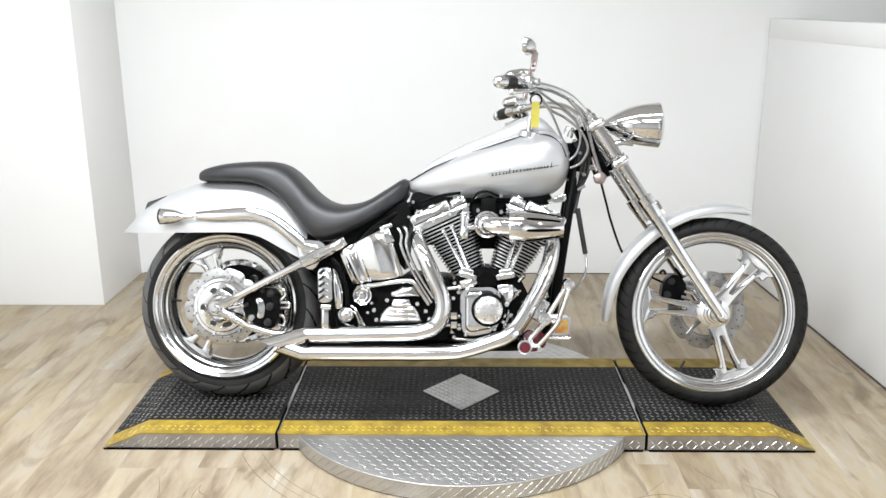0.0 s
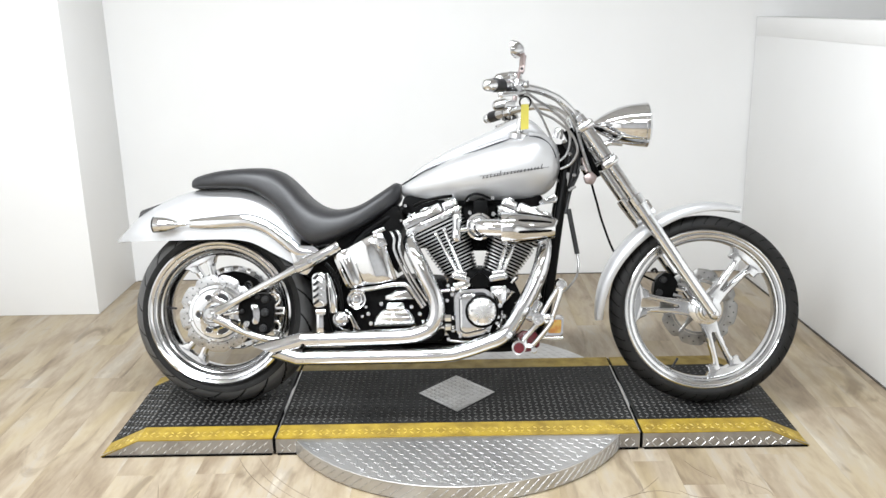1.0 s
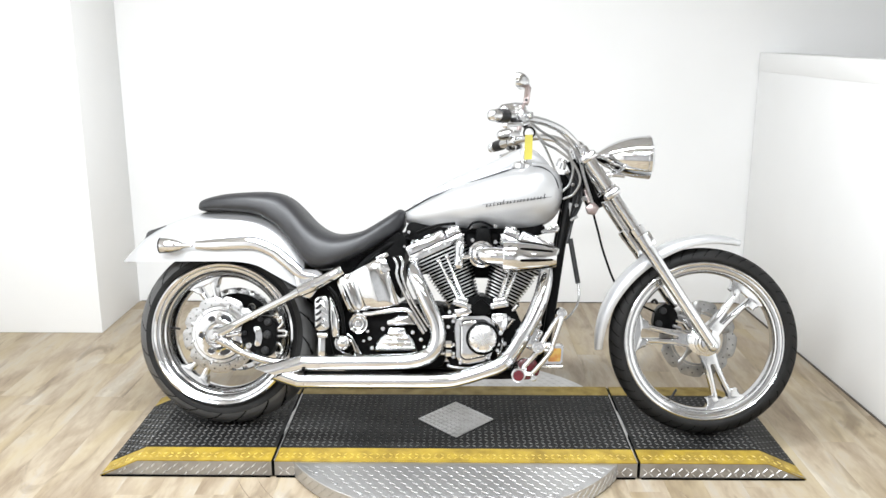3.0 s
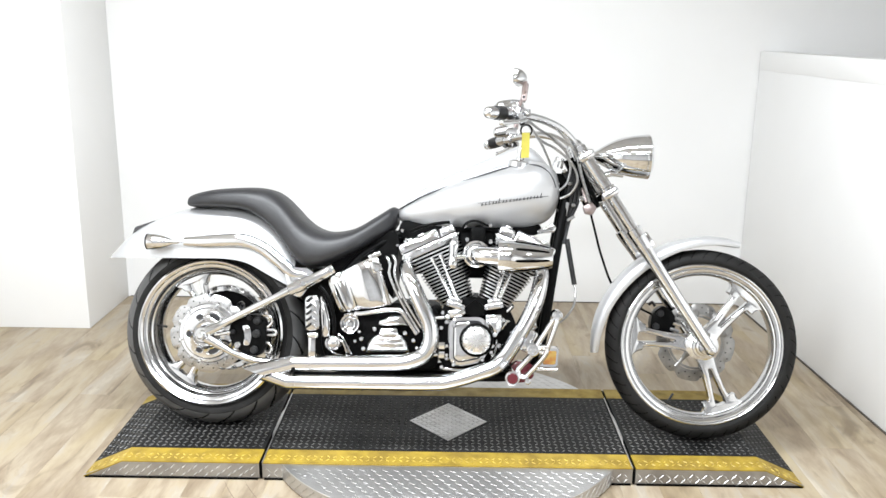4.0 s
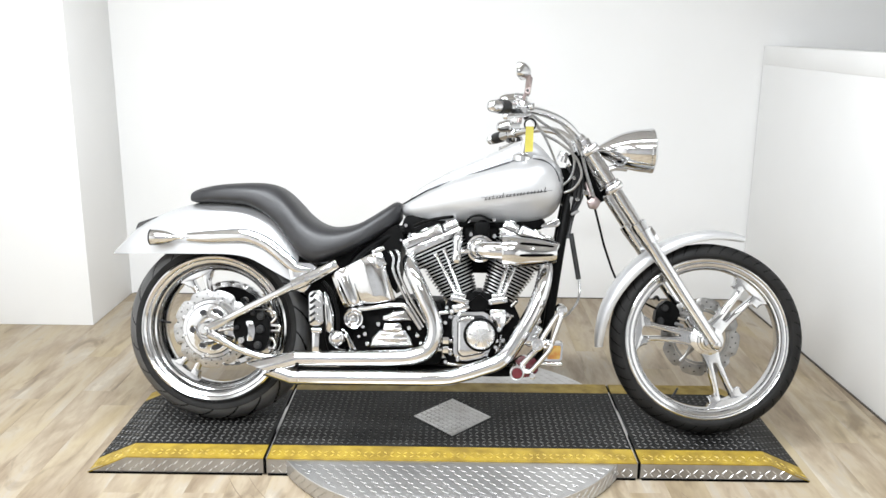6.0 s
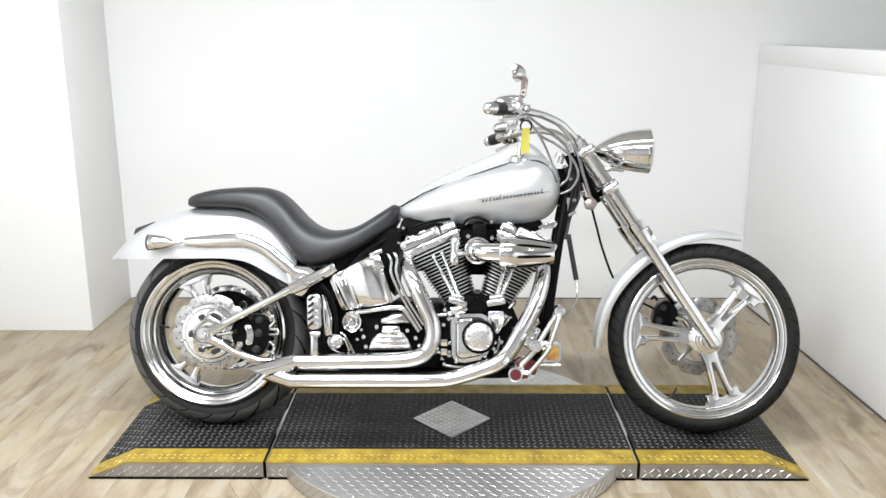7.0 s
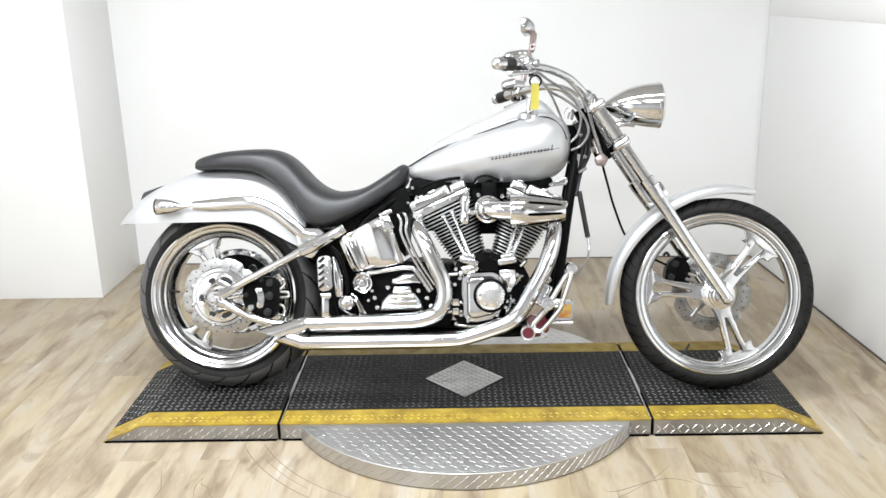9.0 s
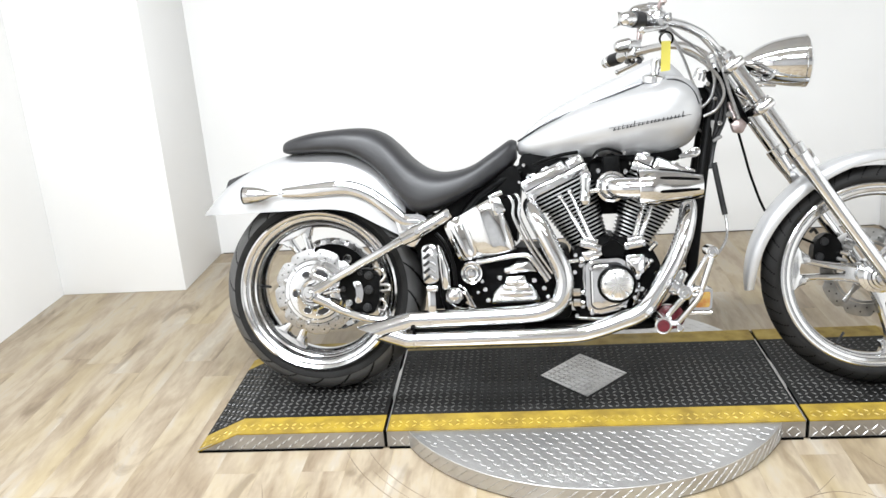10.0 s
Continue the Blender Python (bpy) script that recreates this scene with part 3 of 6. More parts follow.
def split_spoke(angle, r0, r1, w0, w1, thick, hub, parent, thorn=1.0):
    """One polished spoke with a long slot, thorns and wide feet running into the rim."""
    turn = Matrix.Translation(hub) @ Matrix.Rotation(-math.radians(angle), 4, "Y")
    span = r1 - r0
    # along, outer half width, inner half width (0: solid)
    edge = [(0.0, w0, 0), (0.12, w0 * 0.84, 0), (0.24, w0 * 0.78, 0.0), (0.26, w0 * 0.77, 0.0030), (0.45, w0 * 0.80, w1 * 0.22), (0.62, w1 * 0.88, w1 * 0.35), (0.72, w1 * 0.98, w1 * 0.43), (0.765, w1 * 1.10, w1 * 0.47),
            (0.795, w1 * 1.24, w1 * 0.49), (0.777, w1 * (1.26 + 0.46 * thorn), w1 * 0.49), (0.83, w1 * (1.40 + 0.30 * thorn), w1 * 0.50), (0.875, w1 * (1.58 + 0.22 * thorn), w1 * 0.48), (0.89, w1 * (1.66 + 0.22 * thorn), 0.0),
            (0.93, w1 * (2.02 + 0.12 * thorn), 0), (0.96, w1 * 2.5, 0), (1.04, w1 * 3.5, 0)]
    bm = bmesh.new()
    cham = 0.0035
    for s in (-1, 1):
        rows = []
        for k, (u, out, inn) in enumerate(edge):
            x = r0 + u * span
            o, i = s * out, s * inn
            c = s * cham
            rows.append([(x, -thick / 2, i + (c * 0.6 if inn else 0)), (x, -thick / 2 - 0.0018, (i + o) / 2), (x, -thick / 2, o - c), (x, -thick / 2 + cham, o), (x, thick / 2 - cham, o), (x, thick / 2, o - c), (x, thick / 2, i + (c * 0.6 if inn else 0)),
                         (x, thick / 2 - cham, i), (x, -thick / 2 + cham, i)])
        rows = [[bm.verts.new(turn @ Vector(p)) for p in row] for row in rows]
        for k, (a, b) in enumerate(zip(rows, rows[1:])):
            slot = edge[k][2] > 0 or edge[k + 1][2] > 0
            for q in range(6 if not slot else 9):
                z = (q + 1) % 9
                bm.faces.new((a[q], a[z], b[z], b[q]))
    bmesh.ops.remove_doubles(bm, verts=bm.verts, dist=2e-5)
    return part("spoke", bm, ALLOY, parent, "", 30)


def drilled_disc(hub, y, r, r_in, parent, label, notches, mat):
    bm = bmesh.new()
    ring_lathe(bm, [(r_in, y - 0.002), (r * 0.98, y - 0.0025), (r, y - 0.001), (r, y + 0.001), (r * 0.98, y + 0.0025), (r_in, y + 0.002)], (hub.x, 0, hub.z), n=120,
               wobble=lambda a, q, h: 1.0 - (0.085 * max(0.0, math.sin(a * notches)) ** 4 if q > r * 0.9 else 0.0))
    disc = part("brake_disc", bm, mat, parent, label)
    bm = bmesh.new()
    for i in range(40):
        a = 2 * math.pi * i / 40
        q = r * (0.90 if i % 2 else 0.80)
        for s in (-1, 1):
            c = (hub.x + q * math.cos(a), y + s * 0.0030, hub.z + q * math.sin(a))
            rod(bm, (c[0], c[1] - 0.0005, c[2]), (c[0], c[1] + 0.0005, c[2]), 0.0024, 8)
    part("drill_hole", bm, GROOVE, disc, "drilled holes")
    bm = bmesh.new()
    for i in range(5):
        a = 2 * math.pi * i / 5 + 0.3
        p = Vector((hub.x + r_in * 0.5 * math.cos(a), y - 0.004, hub.z + r_in * 0.5 * math.sin(a)))
        q = Vector((hub.x + (r_in + 0.012) * math.cos(a), y - 0.004, hub.z + (r_in + 0.012) * math.sin(a)))
        tube(bm, [p, (p + q) / 2, q], [0.012, 0.006, 0.009], 10, 3, squash=0.3)
        rod(bm, q - Vector((0, 0.004, 0)), q + Vector((0, 0.003, 0)), 0.0045, 10)
    ring_lathe(bm, [(r_in * 0.90, y - 0.004), (r_in * 0.98, y - 0.004), (r_in * 0.98, y + 0.002), (r_in * 0.90, y + 0.002)], (hub.x, 0, hub.z), n=72)
    part("carrier", bm, mat, disc, "steel disc carrier")
    return disc


# front wheel
wheel = thing("front_wheel", "", "")
wheel.parent = bike
tagged(wheel, "narrow front wheel with polished forked spokes")
tyre_ring(AHEAD, 0.325, 0.268, 0.046, 0.030, wheel, "black front tyre", 46, 0.0018, 0.0024, 0.10)
bm = bmesh.new()
half = [(0.274, 0.030), (0.276, 0.036), (0.270, 0.038), (0.266, 0.036), (0.264, 0.031), (0.260, 0.031), (0.258, 0.035), (0.250, 0.033), (0.247, 0.028), (0.243, 0.028), (0.239, 0.024), (0.236, 0.014)]
ring_lathe(bm, [(r, -h) for r, h in half] + [(r, h) for r, h in reversed(half)], AHEAD, n=112)
part("rim", bm, ALLOY, wheel, "polished alloy rim")
for a, thorn in ((174, 0.2), (48.5, 1.0), (-70, 1.0)):
    split_spoke(a, 0.035, 0.240, 0.034, 0.033, 0.034, AHEAD, wheel, thorn)
bm = bmesh.new()
lathe(bm, [(0.012, -0.060), (0.030, -0.058), (0.034, -0.050), (0.034, -0.026), (0.052, -0.018), (0.052, 0.018), (0.034, 0.026), (0.034, 0.050), (0.012, 0.052)], AHEAD, n=40)
part("hub", bm, CHROME, wheel, "chrome hub")
bm = bmesh.new()
ring_lathe(bm, [(0.034, -0.048), (0.047, -0.050), (0.048, -0.060), (0.041, -0.064), (0.040, -0.070), (0.033, -0.073), (0.031, -0.082), (0.025, -0.085), (0.023, -0.094), (0.012, -0.096), (0.012, -0.050)], (AHEAD.x, 0, AHEAD.z), n=48)
part("hub_cone", bm, CHROME, wheel, "stepped chrome axle spacer")
drilled_disc(AHEAD, 0.062, 0.137, 0.098, wheel, "drilled steel brake disc", 8, DULLDISC)
bm = bmesh.new()
rod(bm, (AHEAD.x - 0.105, 0, AHEAD.z - 0.204), (AHEAD.x - 0.088, -0.006, AHEAD.z - 0.172), 0.004, 8)
part("valve_stem", bm, PLASTIC, wheel)

# rear wheel
wheel = thing("rear_wheel", "", "")
wheel.parent = bike
tagged(wheel, "wide rear wheel with polished forked spokes")
tyre_ring(REAR + Vector((0.007, 0.006, 0)), 0.325, 0.246, 0.089, 0.074, wheel, "wide black rear tyre", 20, 0.0040, 0.0075, 0.30)
bm = bmesh.new()
half = [(0.250, 0.074), (0.252, 0.084), (0.246, 0.088), (0.239, 0.085), (0.234, 0.078), (0.226, 0.076), (0.221, 0.070), (0.216, 0.056), (0.206, 0.050), (0.200, 0.036), (0.196, 0.012)]
ring_lathe(bm, [(r, -h) for r, h in half] + [(r, h) for r, h in reversed(half)], REAR, n=112)
part("rim", bm, ALLOY, wheel, "deep polished alloy rim")
hub_r = REAR + Vector((0, -0.022, 0))
for a in (114, 234, 354):
    split_spoke(a, 0.04, 0.205, 0.032, 0.034, 0.034, hub_r, wheel, 0.0)
bm = bmesh.new()
lathe(bm, [(0.014, -0.106), (0.036, -0.102), (0.040, -0.08), (0.058, -0.05), (0.058, 0.05), (0.040, 0.09), (0.014, 0.095)], REAR, n=40)
part("hub", bm, CHROME, wheel, "chrome hub")
drilled_disc(REAR, -0.098, 0.134, 0.094, wheel, "polished wavy brake disc", 9, DISC)
bm = bmesh.new()
ring_lathe(bm, [(0.030, -0.132), (0.040, -0.134), (0.050, -0.122), (0.066, -0.113), (0.084, -0.111), (0.088, -0.107), (0.098, -0.106), (0.101, -0.103), (0.101, -0.098), (0.030, -0.098)], (REAR.x, 0, REAR.z), n=64)
for i in range(6):
    a = 2 * math.pi * i / 6 + 0.25
    rod(bm, (REAR.x + 0.097 * math.cos(a), -0.112, REAR.z + 0.097 * math.sin(a)), (REAR.x + 0.097 * math.cos(a), -0.100, REAR.z + 0.097 * math.sin(a)), 0.0055, 12)
carrier = part("hub_plate", bm, CAST, wheel, "cast chrome hub plate")
for a, long in ((1.15, 0.021), (-1.15, 0.021), (2.0, 0.012), (3.2, 0.012), (-2.0, 0.012)):
    c = Vector((REAR.x + 0.062 * math.cos(a), -0.1165, REAR.z + 0.062 * math.sin(a)))
    tilt = Matrix.Translation(c) @ Matrix.Rotation(math.pi / 2 - a, 4, "Y") @ Matrix.Diagonal((long, 1, 0.0105 if long > 0.02 else 0.0075, 1))
    bm = bmesh.new()
    lathe(bm, [(0.0, -0.003), (1.0, -0.003), (1.0, 0.006), (0.0, 0.006)], axis="y", n=24)
    bmesh.ops.transform(bm, matrix=tilt, verts=bm.verts)
    part("opening", bm, INK, carrier, "dark oval opening")
    bm = bmesh.new()
    ring_lathe(bm, [(1.0, -0.004), (1.25, -0.006), (1.35, -0.002), (1.3, 0.006), (1.0, 0.006)], axis="y", n=28)
    bmesh.ops.transform(bm, matrix=tilt, verts=bm.verts)
    part("opening_rim", bm, CHROME, carrier)
bm = bmesh.new()
rod(bm, (REAR.x - 0.196, -0.02, REAR.z + 0.012), (REAR.x - 0.166, -0.045, REAR.z + 0.012), 0.0042, 8)
part("valve_stem", bm, PLASTIC, wheel)
bm = bmesh.new()
ring_lathe(bm, [(0.134, 0.10), (0.150, 0.10), (0.154, 0.104), (0.154, 0.128), (0.134, 0.13)], (REAR.x, 0, REAR.z), n=140, wobble=lambda a, r, h: 1.0 + (0.008 * math.copysign(1, math.sin(a * 70)) if r > 0.15 else 0))
pulley = part("belt_pulley", bm, ALLOY, wheel, "toothed drive pulley")
bm = bmesh.new()
ring_lathe(bm, [(0.045, 0.104), (0.135, 0.104), (0.135, 0.124), (0.045, 0.124)], (REAR.x, 0, REAR.z), n=64)
part("web", bm, BLACK, pulley, "black pulley web")
for i in range(8):
    a = 2 * math.pi * i / 8 + 0.2
    bm = bmesh.new()
    rod(bm, (REAR.x + 0.098 * math.cos(a), 0.096, REAR.z + 0.098 * math.sin(a)), (REAR.x + 0.098 * math.cos(a), 0.105, REAR.z + 0.098 * math.sin(a)), 0.016, 18)
    part("boss", bm, CHROME, pulley)


# ---- bodywork ----
def oval(x, y0, z0, w, h, n=28, p=0.8, q=0.8, low=1.0):
    """A superellipse across the machine; low squeezes its lower half."""
    out = []
    for s in range(n):
        a = 2 * math.pi * s / n
        c, d = math.cos(a), math.sin(a)
        y, z = math.copysign(abs(c) ** p, c) * w, math.copysign(abs(d) ** q, d) * h
        if z < 0:
            y *= 1 - (1 - low) * (z / h) ** 2
        out.append((x, y0 + y, z0 + z))
    return out


# tank: x, underside, top, half width
TANK = curve_points([(-0.212, 0.738, 0.752, 0.020), (-0.20, 0.722, 0.770, 0.046), (-0.15, 0.711, 0.803, 0.076), (-0.06, 0.704, 0.848, 0.110), (0.06, 0.703, 0.893, 0.136),
                     (0.16, 0.706, 0.924, 0.148), (0.24, 0.712, 0.941, 0.147), (0.295, 0.732, 0.930, 0.128), (0.325, 0.765, 0.905, 0.100), (0.338, 0.800, 0.872, 0.055)], 4)


def tank_side(x, z):
    """The y of the near flank at x and z."""
    row = min(TANK, key=lambda r: abs(r[0] - x))
    mid, h = (row[1] + row[2]) / 2, (row[2] - row[1]) / 2
    s = max(-0.98, min(0.98, (z - mid) / h))
    d = abs(s) ** (1 / 0.85)
    y = row[3] * (1 - d * d) ** (0.36)
    if s < 0:
        y *= 1 - 0.16 * s * s
    return -y


bm = bmesh.new()
loft(bm, [oval(x, 0, (a + b) / 2, w, (b - a) / 2, 40, 0.72, 0.85, 0.84) for x, a, b, w in TANK])
tank = part("fuel_tank", bm, SILVER, bike, "silver painted teardrop fuel tank", 60)
bm = bmesh.new()
rows = curve_points([(-0.21, 0.760, 0.006, 0.010), (-0.15, 0.824, 0.030, 0.016), (-0.04, 0.888, 0.042, 0.024), (0.06, 0.933, 0.050, 0.032), (0.13, 0.965, 0.056, 0.042), (0.17, 0.985, 0.056, 0.046), (0.215, 0.998, 0.052, 0.050),
                     (0.255, 0.980, 0.046, 0.050), (0.29, 0.945, 0.036, 0.040), (0.318, 0.905, 0.018, 0.025)], 4)
loft(bm, [oval(x, 0.012, z - h, w, h, 24, 0.8, 0.9) for x, z, w, h in rows])
part("console", bm, SILVER, tank, "silver instrument console", 60)
bm = bmesh.new()
tube(bm, [(x, tank_side(x, z) - 0.002 if k else -0.03, z) for k, (x, z) in enumerate(((-0.208, 0.765), (-0.12, 0.812), (-0.02, 0.852), (0.06, 0.878), (0.13, 0.902), (0.17, 0.914)))], 0.0028, 8)
part("seam", bm, INK, tank, "dark line along the console")
bm = bmesh.new()
tube(bm, [(x, tank_side(x, z) - 0.001, z) for x, z in ((0.232, 0.922), (0.262, 0.918), (0.290, 0.902), (0.310, 0.876), (0.322, 0.846))], [0.0016, 0.0028, 0.003, 0.0028, 0.0016], 8, 4)
part("seam", bm, INK, tank, "dark line over the tank front")
bm = bmesh.new()
lathe(bm, [(0.036, -0.008), (0.037, 0.010), (0.030, 0.016), (0.014, 0.018), (0.012, 0.030), (0.016, 0.040), (0.013, 0.062), (0.0, 0.066)], axis="z", n=36)
bmesh.ops.transform(bm, matrix=pose(0.198, -0.072, 0.923, 6, 8, 0), verts=bm.verts)
part("fuel_cap", bm, CHROME, tank, "chrome fuel cap")
bm = bmesh.new()
rng = random.Random(4)
x = 0.074
while x < 0.276:
    tall = rng.choice((0.009, 0.009, 0.010, 0.017))
    z = 0.778 + (x - 0.074) * 0.155
    y = tank_side(x, z) - 0.0022
    tube(bm, [(x, y, z), (x + 0.004, y, z + tall)], 0.0013, 6, 1)
    tube(bm, [(x, y, z + 0.001), (x + 0.008, tank_side(x + 0.008, z) - 0.0022, z + 0.004)], 0.0010, 6, 1)
    x += rng.choice((0.010, 0.012, 0.013))
tube(bm, [(q, tank_side(q, 0.786 + (q - 0.06) * 0.13) - 0.0016, 0.786 + (q - 0.06) * 0.125) for q in (0.062, 0.10, 0.16, 0.22, 0.268, 0.296)], 0.0006, 6, 3)
part("emblem", bm, INK, tank, "thin dark script-like emblem strokes")

# seat: x, edge underneath, crown, half width
SEAT = curve_points([(-0.945, 0.763, 0.780, 0.050), (-0.932, 0.757, 0.797, 0.085), (-0.89, 0.755, 0.811, 0.108), (-0.83, 0.754, 0.822, 0.120), (-0.735, 0.746, 0.829, 0.126), (-0.665, 0.708, 0.826, 0.128), (-0.62, 0.662, 0.806, 0.130),
                     (-0.58, 0.610, 0.770, 0.140), (-0.54, 0.566, 0.728, 0.152), (-0.49, 0.556, 0.694, 0.160), (-0.43, 0.574, 0.682, 0.160), (-0.355, 0.612, 0.696, 0.148), (-0.285, 0.652, 0.738, 0.118), (-0.235, 0.685, 0.771, 0.085), (-0.214, 0.712, 0.768, 0.055)], 4)
bm = bmesh.new()
rings = []
for x, a, b, w in SEAT:
    ring = []
    for s in range(36):
        t = 2 * math.pi * s / 36
        c, d = math.cos(t), math.sin(t)
        y = math.copysign(abs(c) ** 0.62, c) * w
        if d >= 0:
            z = (a + 0.35 * (b - a)) + 0.65 * (b - a) * abs(d) ** 0.72
        else:
            z = (a + 0.35 * (b - a)) - 0.35 * (b - a) * abs(d) ** 0.5
            y *= 1 - 0.10 * d * d
        ring.append((x, y, z))
    rings.append(ring)
loft(bm, rings)
seat = part("seat", bm, LEATHER, bike, "smooth black two-up seat", 60)

# rear fender: x, lower edge, crown, half width
FEND = curve_points([(-1.228, 0.570, 0.580, 0.020), (-1.20, 0.573, 0.604, 0.060), (-1.14, 0.575, 0.664, 0.095), (-1.055, 0.577, 0.714, 0.112), (-0.95, 0.579, 0.752, 0.118), (-0.85, 0.581, 0.764, 0.120),
                     (-0.78, 0.580, 0.764, 0.120), (-0.715, 0.568, 0.752, 0.118), (-0.645, 0.532, 0.722, 0.116), (-0.585, 0.500, 0.670, 0.112), (-0.555, 0.485, 0.625, 0.108)], 4)


def arch(x, a, b, w, n=22, inset=0.0):
    out = []
    for s in range(n + 1):
        t = math.pi * s / n
        c, d = math.cos(t), math.sin(t)
        out.append((x, math.copysign(abs(c) ** 0.75, c) * (w - inset), a + (b - a - inset) * abs(d) ** 0.85))
    return out


bm = bmesh.new()
loft(bm, [arch(*r) + list(reversed(arch(*r, inset=0.004))) for r in FEND])
fender = part("rear_fender", bm, SILVER, bike, "silver painted swept rear fender", 50)
bm = bmesh.new()
prism(bm, rounded([(-1.142, 0.650), (-1.131, 0.682), (-1.062, 0.706), (-1.044, 0.700), (-1.075, 0.668)], 0.006), -0.050, 0.050, 0.005)
part("tail_lamp", bm, SMOKE, fender, "dark tail lamp")
for s in (-1, 1):
    bm = bmesh.new()
    tube(bm, [(-0.93, s * 0.126, 0.636), (-0.86, s * 0.128, 0.638), (-0.77, s * 0.130, 0.644), (-0.715, s * 0.131, 0.642), (-0.655, s * 0.131, 0.618), (-0.60, s * 0.131, 0.576), (-0.555, s * 0.131, 0.540), (-0.50, s * 0.131, 0.532)],
         [0.014, 0.020, 0.022, 0.022, 0.022, 0.022, 0.020, 0.014], 16, 5, squash=0.5)
    strut = part("fender_strut", bm, CHROME, bike, "chrome fender strut")
    bm = bmesh.new()
    lathe(bm, [(0.0, -0.925), (0.005, -0.940), (0.007, -0.955), (0.011, -0.966), (0.019, -0.982), (0.0245, -1.002), (0.027, -1.025), (0.0275, -1.042)], (0, s * 0.150, 0.633), "x", 28)
    lamp = part("turn_signal", bm, CHROME, strut, "chrome bullet turn signal")
    bm = bmesh.new()
    lathe(bm, [(0.0275, -1.041), (0.0275, -1.046), (0.022, -1.050), (0.0, -1.052)], (0, s * 0.150, 0.633), "x", 28)
    part("lens", bm, SMOKE, lamp, "dark lens ring")
    bm = bmesh.new()
    prism(bm, rounded([(-0.585, 0.560), (-0.50, 0.556), (-0.47, 0.530), (-0.525, 0.455), (-0.565, 0.470)], 0.012), s * 0.128 - 0.010, s * 0.128 + 0.010, 0.004)
    part("bracket", bm, CHROME, strut, "chrome strut bracket")
    # swing arm
    bm = bmesh.new()
    y = s * 0.152
    tube(bm, [(-0.845, y, 0.330), (-0.80, y, 0.352), (-0.764, y, 0.373), (-0.66, y, 0.428), (-0.56, y, 0.480)], [0.020, 0.016, 0.013, 0.013, 0.015], 14, 4)
    tube(bm, [(-0.845, y, 0.318), (-0.80, y, 0.296), (-0.75, y, 0.270), (-0.67, y * 0.96, 0.243), (-0.58, y * 0.9, 0.235)], [0.020, 0.016, 0.013, 0.013, 0.013], 14, 4)
    rod(bm, (-0.846, y - 0.016, 0.325), (-0.846, y + 0.016, 0.325), 0.026, 24)
    arm = part("swing_arm", bm, CHROME, bike, "chrome swing arm tubes")
    bm = bmesh.new()
    tube(bm, [(-0.560, y, 0.482), (-0.52, y, 0.500), (-0.47, y, 0.525), (-0.412, y, 0.559)], [0.020, 0.021, 0.020, 0.017], 16, 4, squash=0.6)
    for q in ((-0.51, 0.506), (-0.42, 0.554)):
        rod(bm, (q[0], y + s * 0.004, q[1]), (q[0], y + s * 0.016, q[1]), 0.010, 12)
    part("link", bm, CHROME, arm, "chrome link with bolts")
    bm = bmesh.new()
    rod(bm, (-0.846, y, 0.325), (-0.846, y + s * 0.030, 0.325), 0.018, 6)
    rod(bm, (-0.846, y + s * 0.028, 0.325), (-0.846, y + s * 0.042, 0.325), 0.011, 16)
    part("axle_nut", bm, CHROME, arm, "chrome axle nut")
    bm = bmesh.new()
    rod(bm, (-0.81, y, 0.325), (-0.755, y, 0.335), 0.006, 10)
    rod(bm, (-0.768, y, 0.332), (-0.758, y, 0.334), 0.010, 6)
    part("adjuster", bm, CHROME, arm, "belt adjuster bolt")

# rear brake caliper
bm = bmesh.new()
prism(bm, rounded([(-0.768, 0.358), (-0.737, 0.388), (-0.673, 0.397), (-0.640, 0.366), (-0.641, 0.296), (-0.663, 0.252), (-0.721, 0.266), (-0.763, 0.298)], 0.016), -0.130, -0.080, 0.006)
cal = part("rear_caliper", bm, BLACK, bike, "black rear brake caliper")
bm = bmesh.new()
prism(bm, rounded([(-0.724, 0.358), (-0.697, 0.360), (-0.688, 0.327), (-0.694, 0.290), (-0.719, 0.291), (-0.708, 0.326)], 0.011), -0.136, -0.128, 0.002)
part("inlay", bm, CHROME, cal, "chrome inlay")
for q, r, mat in (((-0.670, 0.375), 0.013, PLASTIC), ((-0.672, 0.331), 0.014, PLASTIC), ((-0.679, 0.277), 0.013, PLASTIC), ((-0.735, 0.292), 0.012, CHROME), ((-0.697, 0.384), 0.008, PLASTIC), ((-0.752, 0.335), 0.008, PLASTIC)):
    bm = bmesh.new()
    rod(bm, (q[0], -0.142, q[1]), (q[0], -0.126, q[1]), r, 14)
    rod(bm, (q[0], -0.146, q[1]), (q[0], -0.140, q[1]), r * 0.5, 6)
    part("bolt", bm, mat, cal)
for pts in (((-0.660, 0.392), (-0.636, 0.392), (-0.622, 0.374), (-0.634, 0.356), (-0.648, 0.352)), ((-0.645, 0.344), (-0.612, 0.343), (-0.612, 0.327), (-0.645, 0.325)), ((-0.657, 0.296), (-0.636, 0.300), (-0.622, 0.282), (-0.628, 0.266), (-0.644, 0.266))):
    bm = bmesh.new()
    tube(bm, [(x, -0.118, z) for x, z in pts], 0.0050, 8, 3)
    part("clip", bm, CHROME, cal, "chrome spring clip")
# ---- frame ----
bm = bmesh.new()
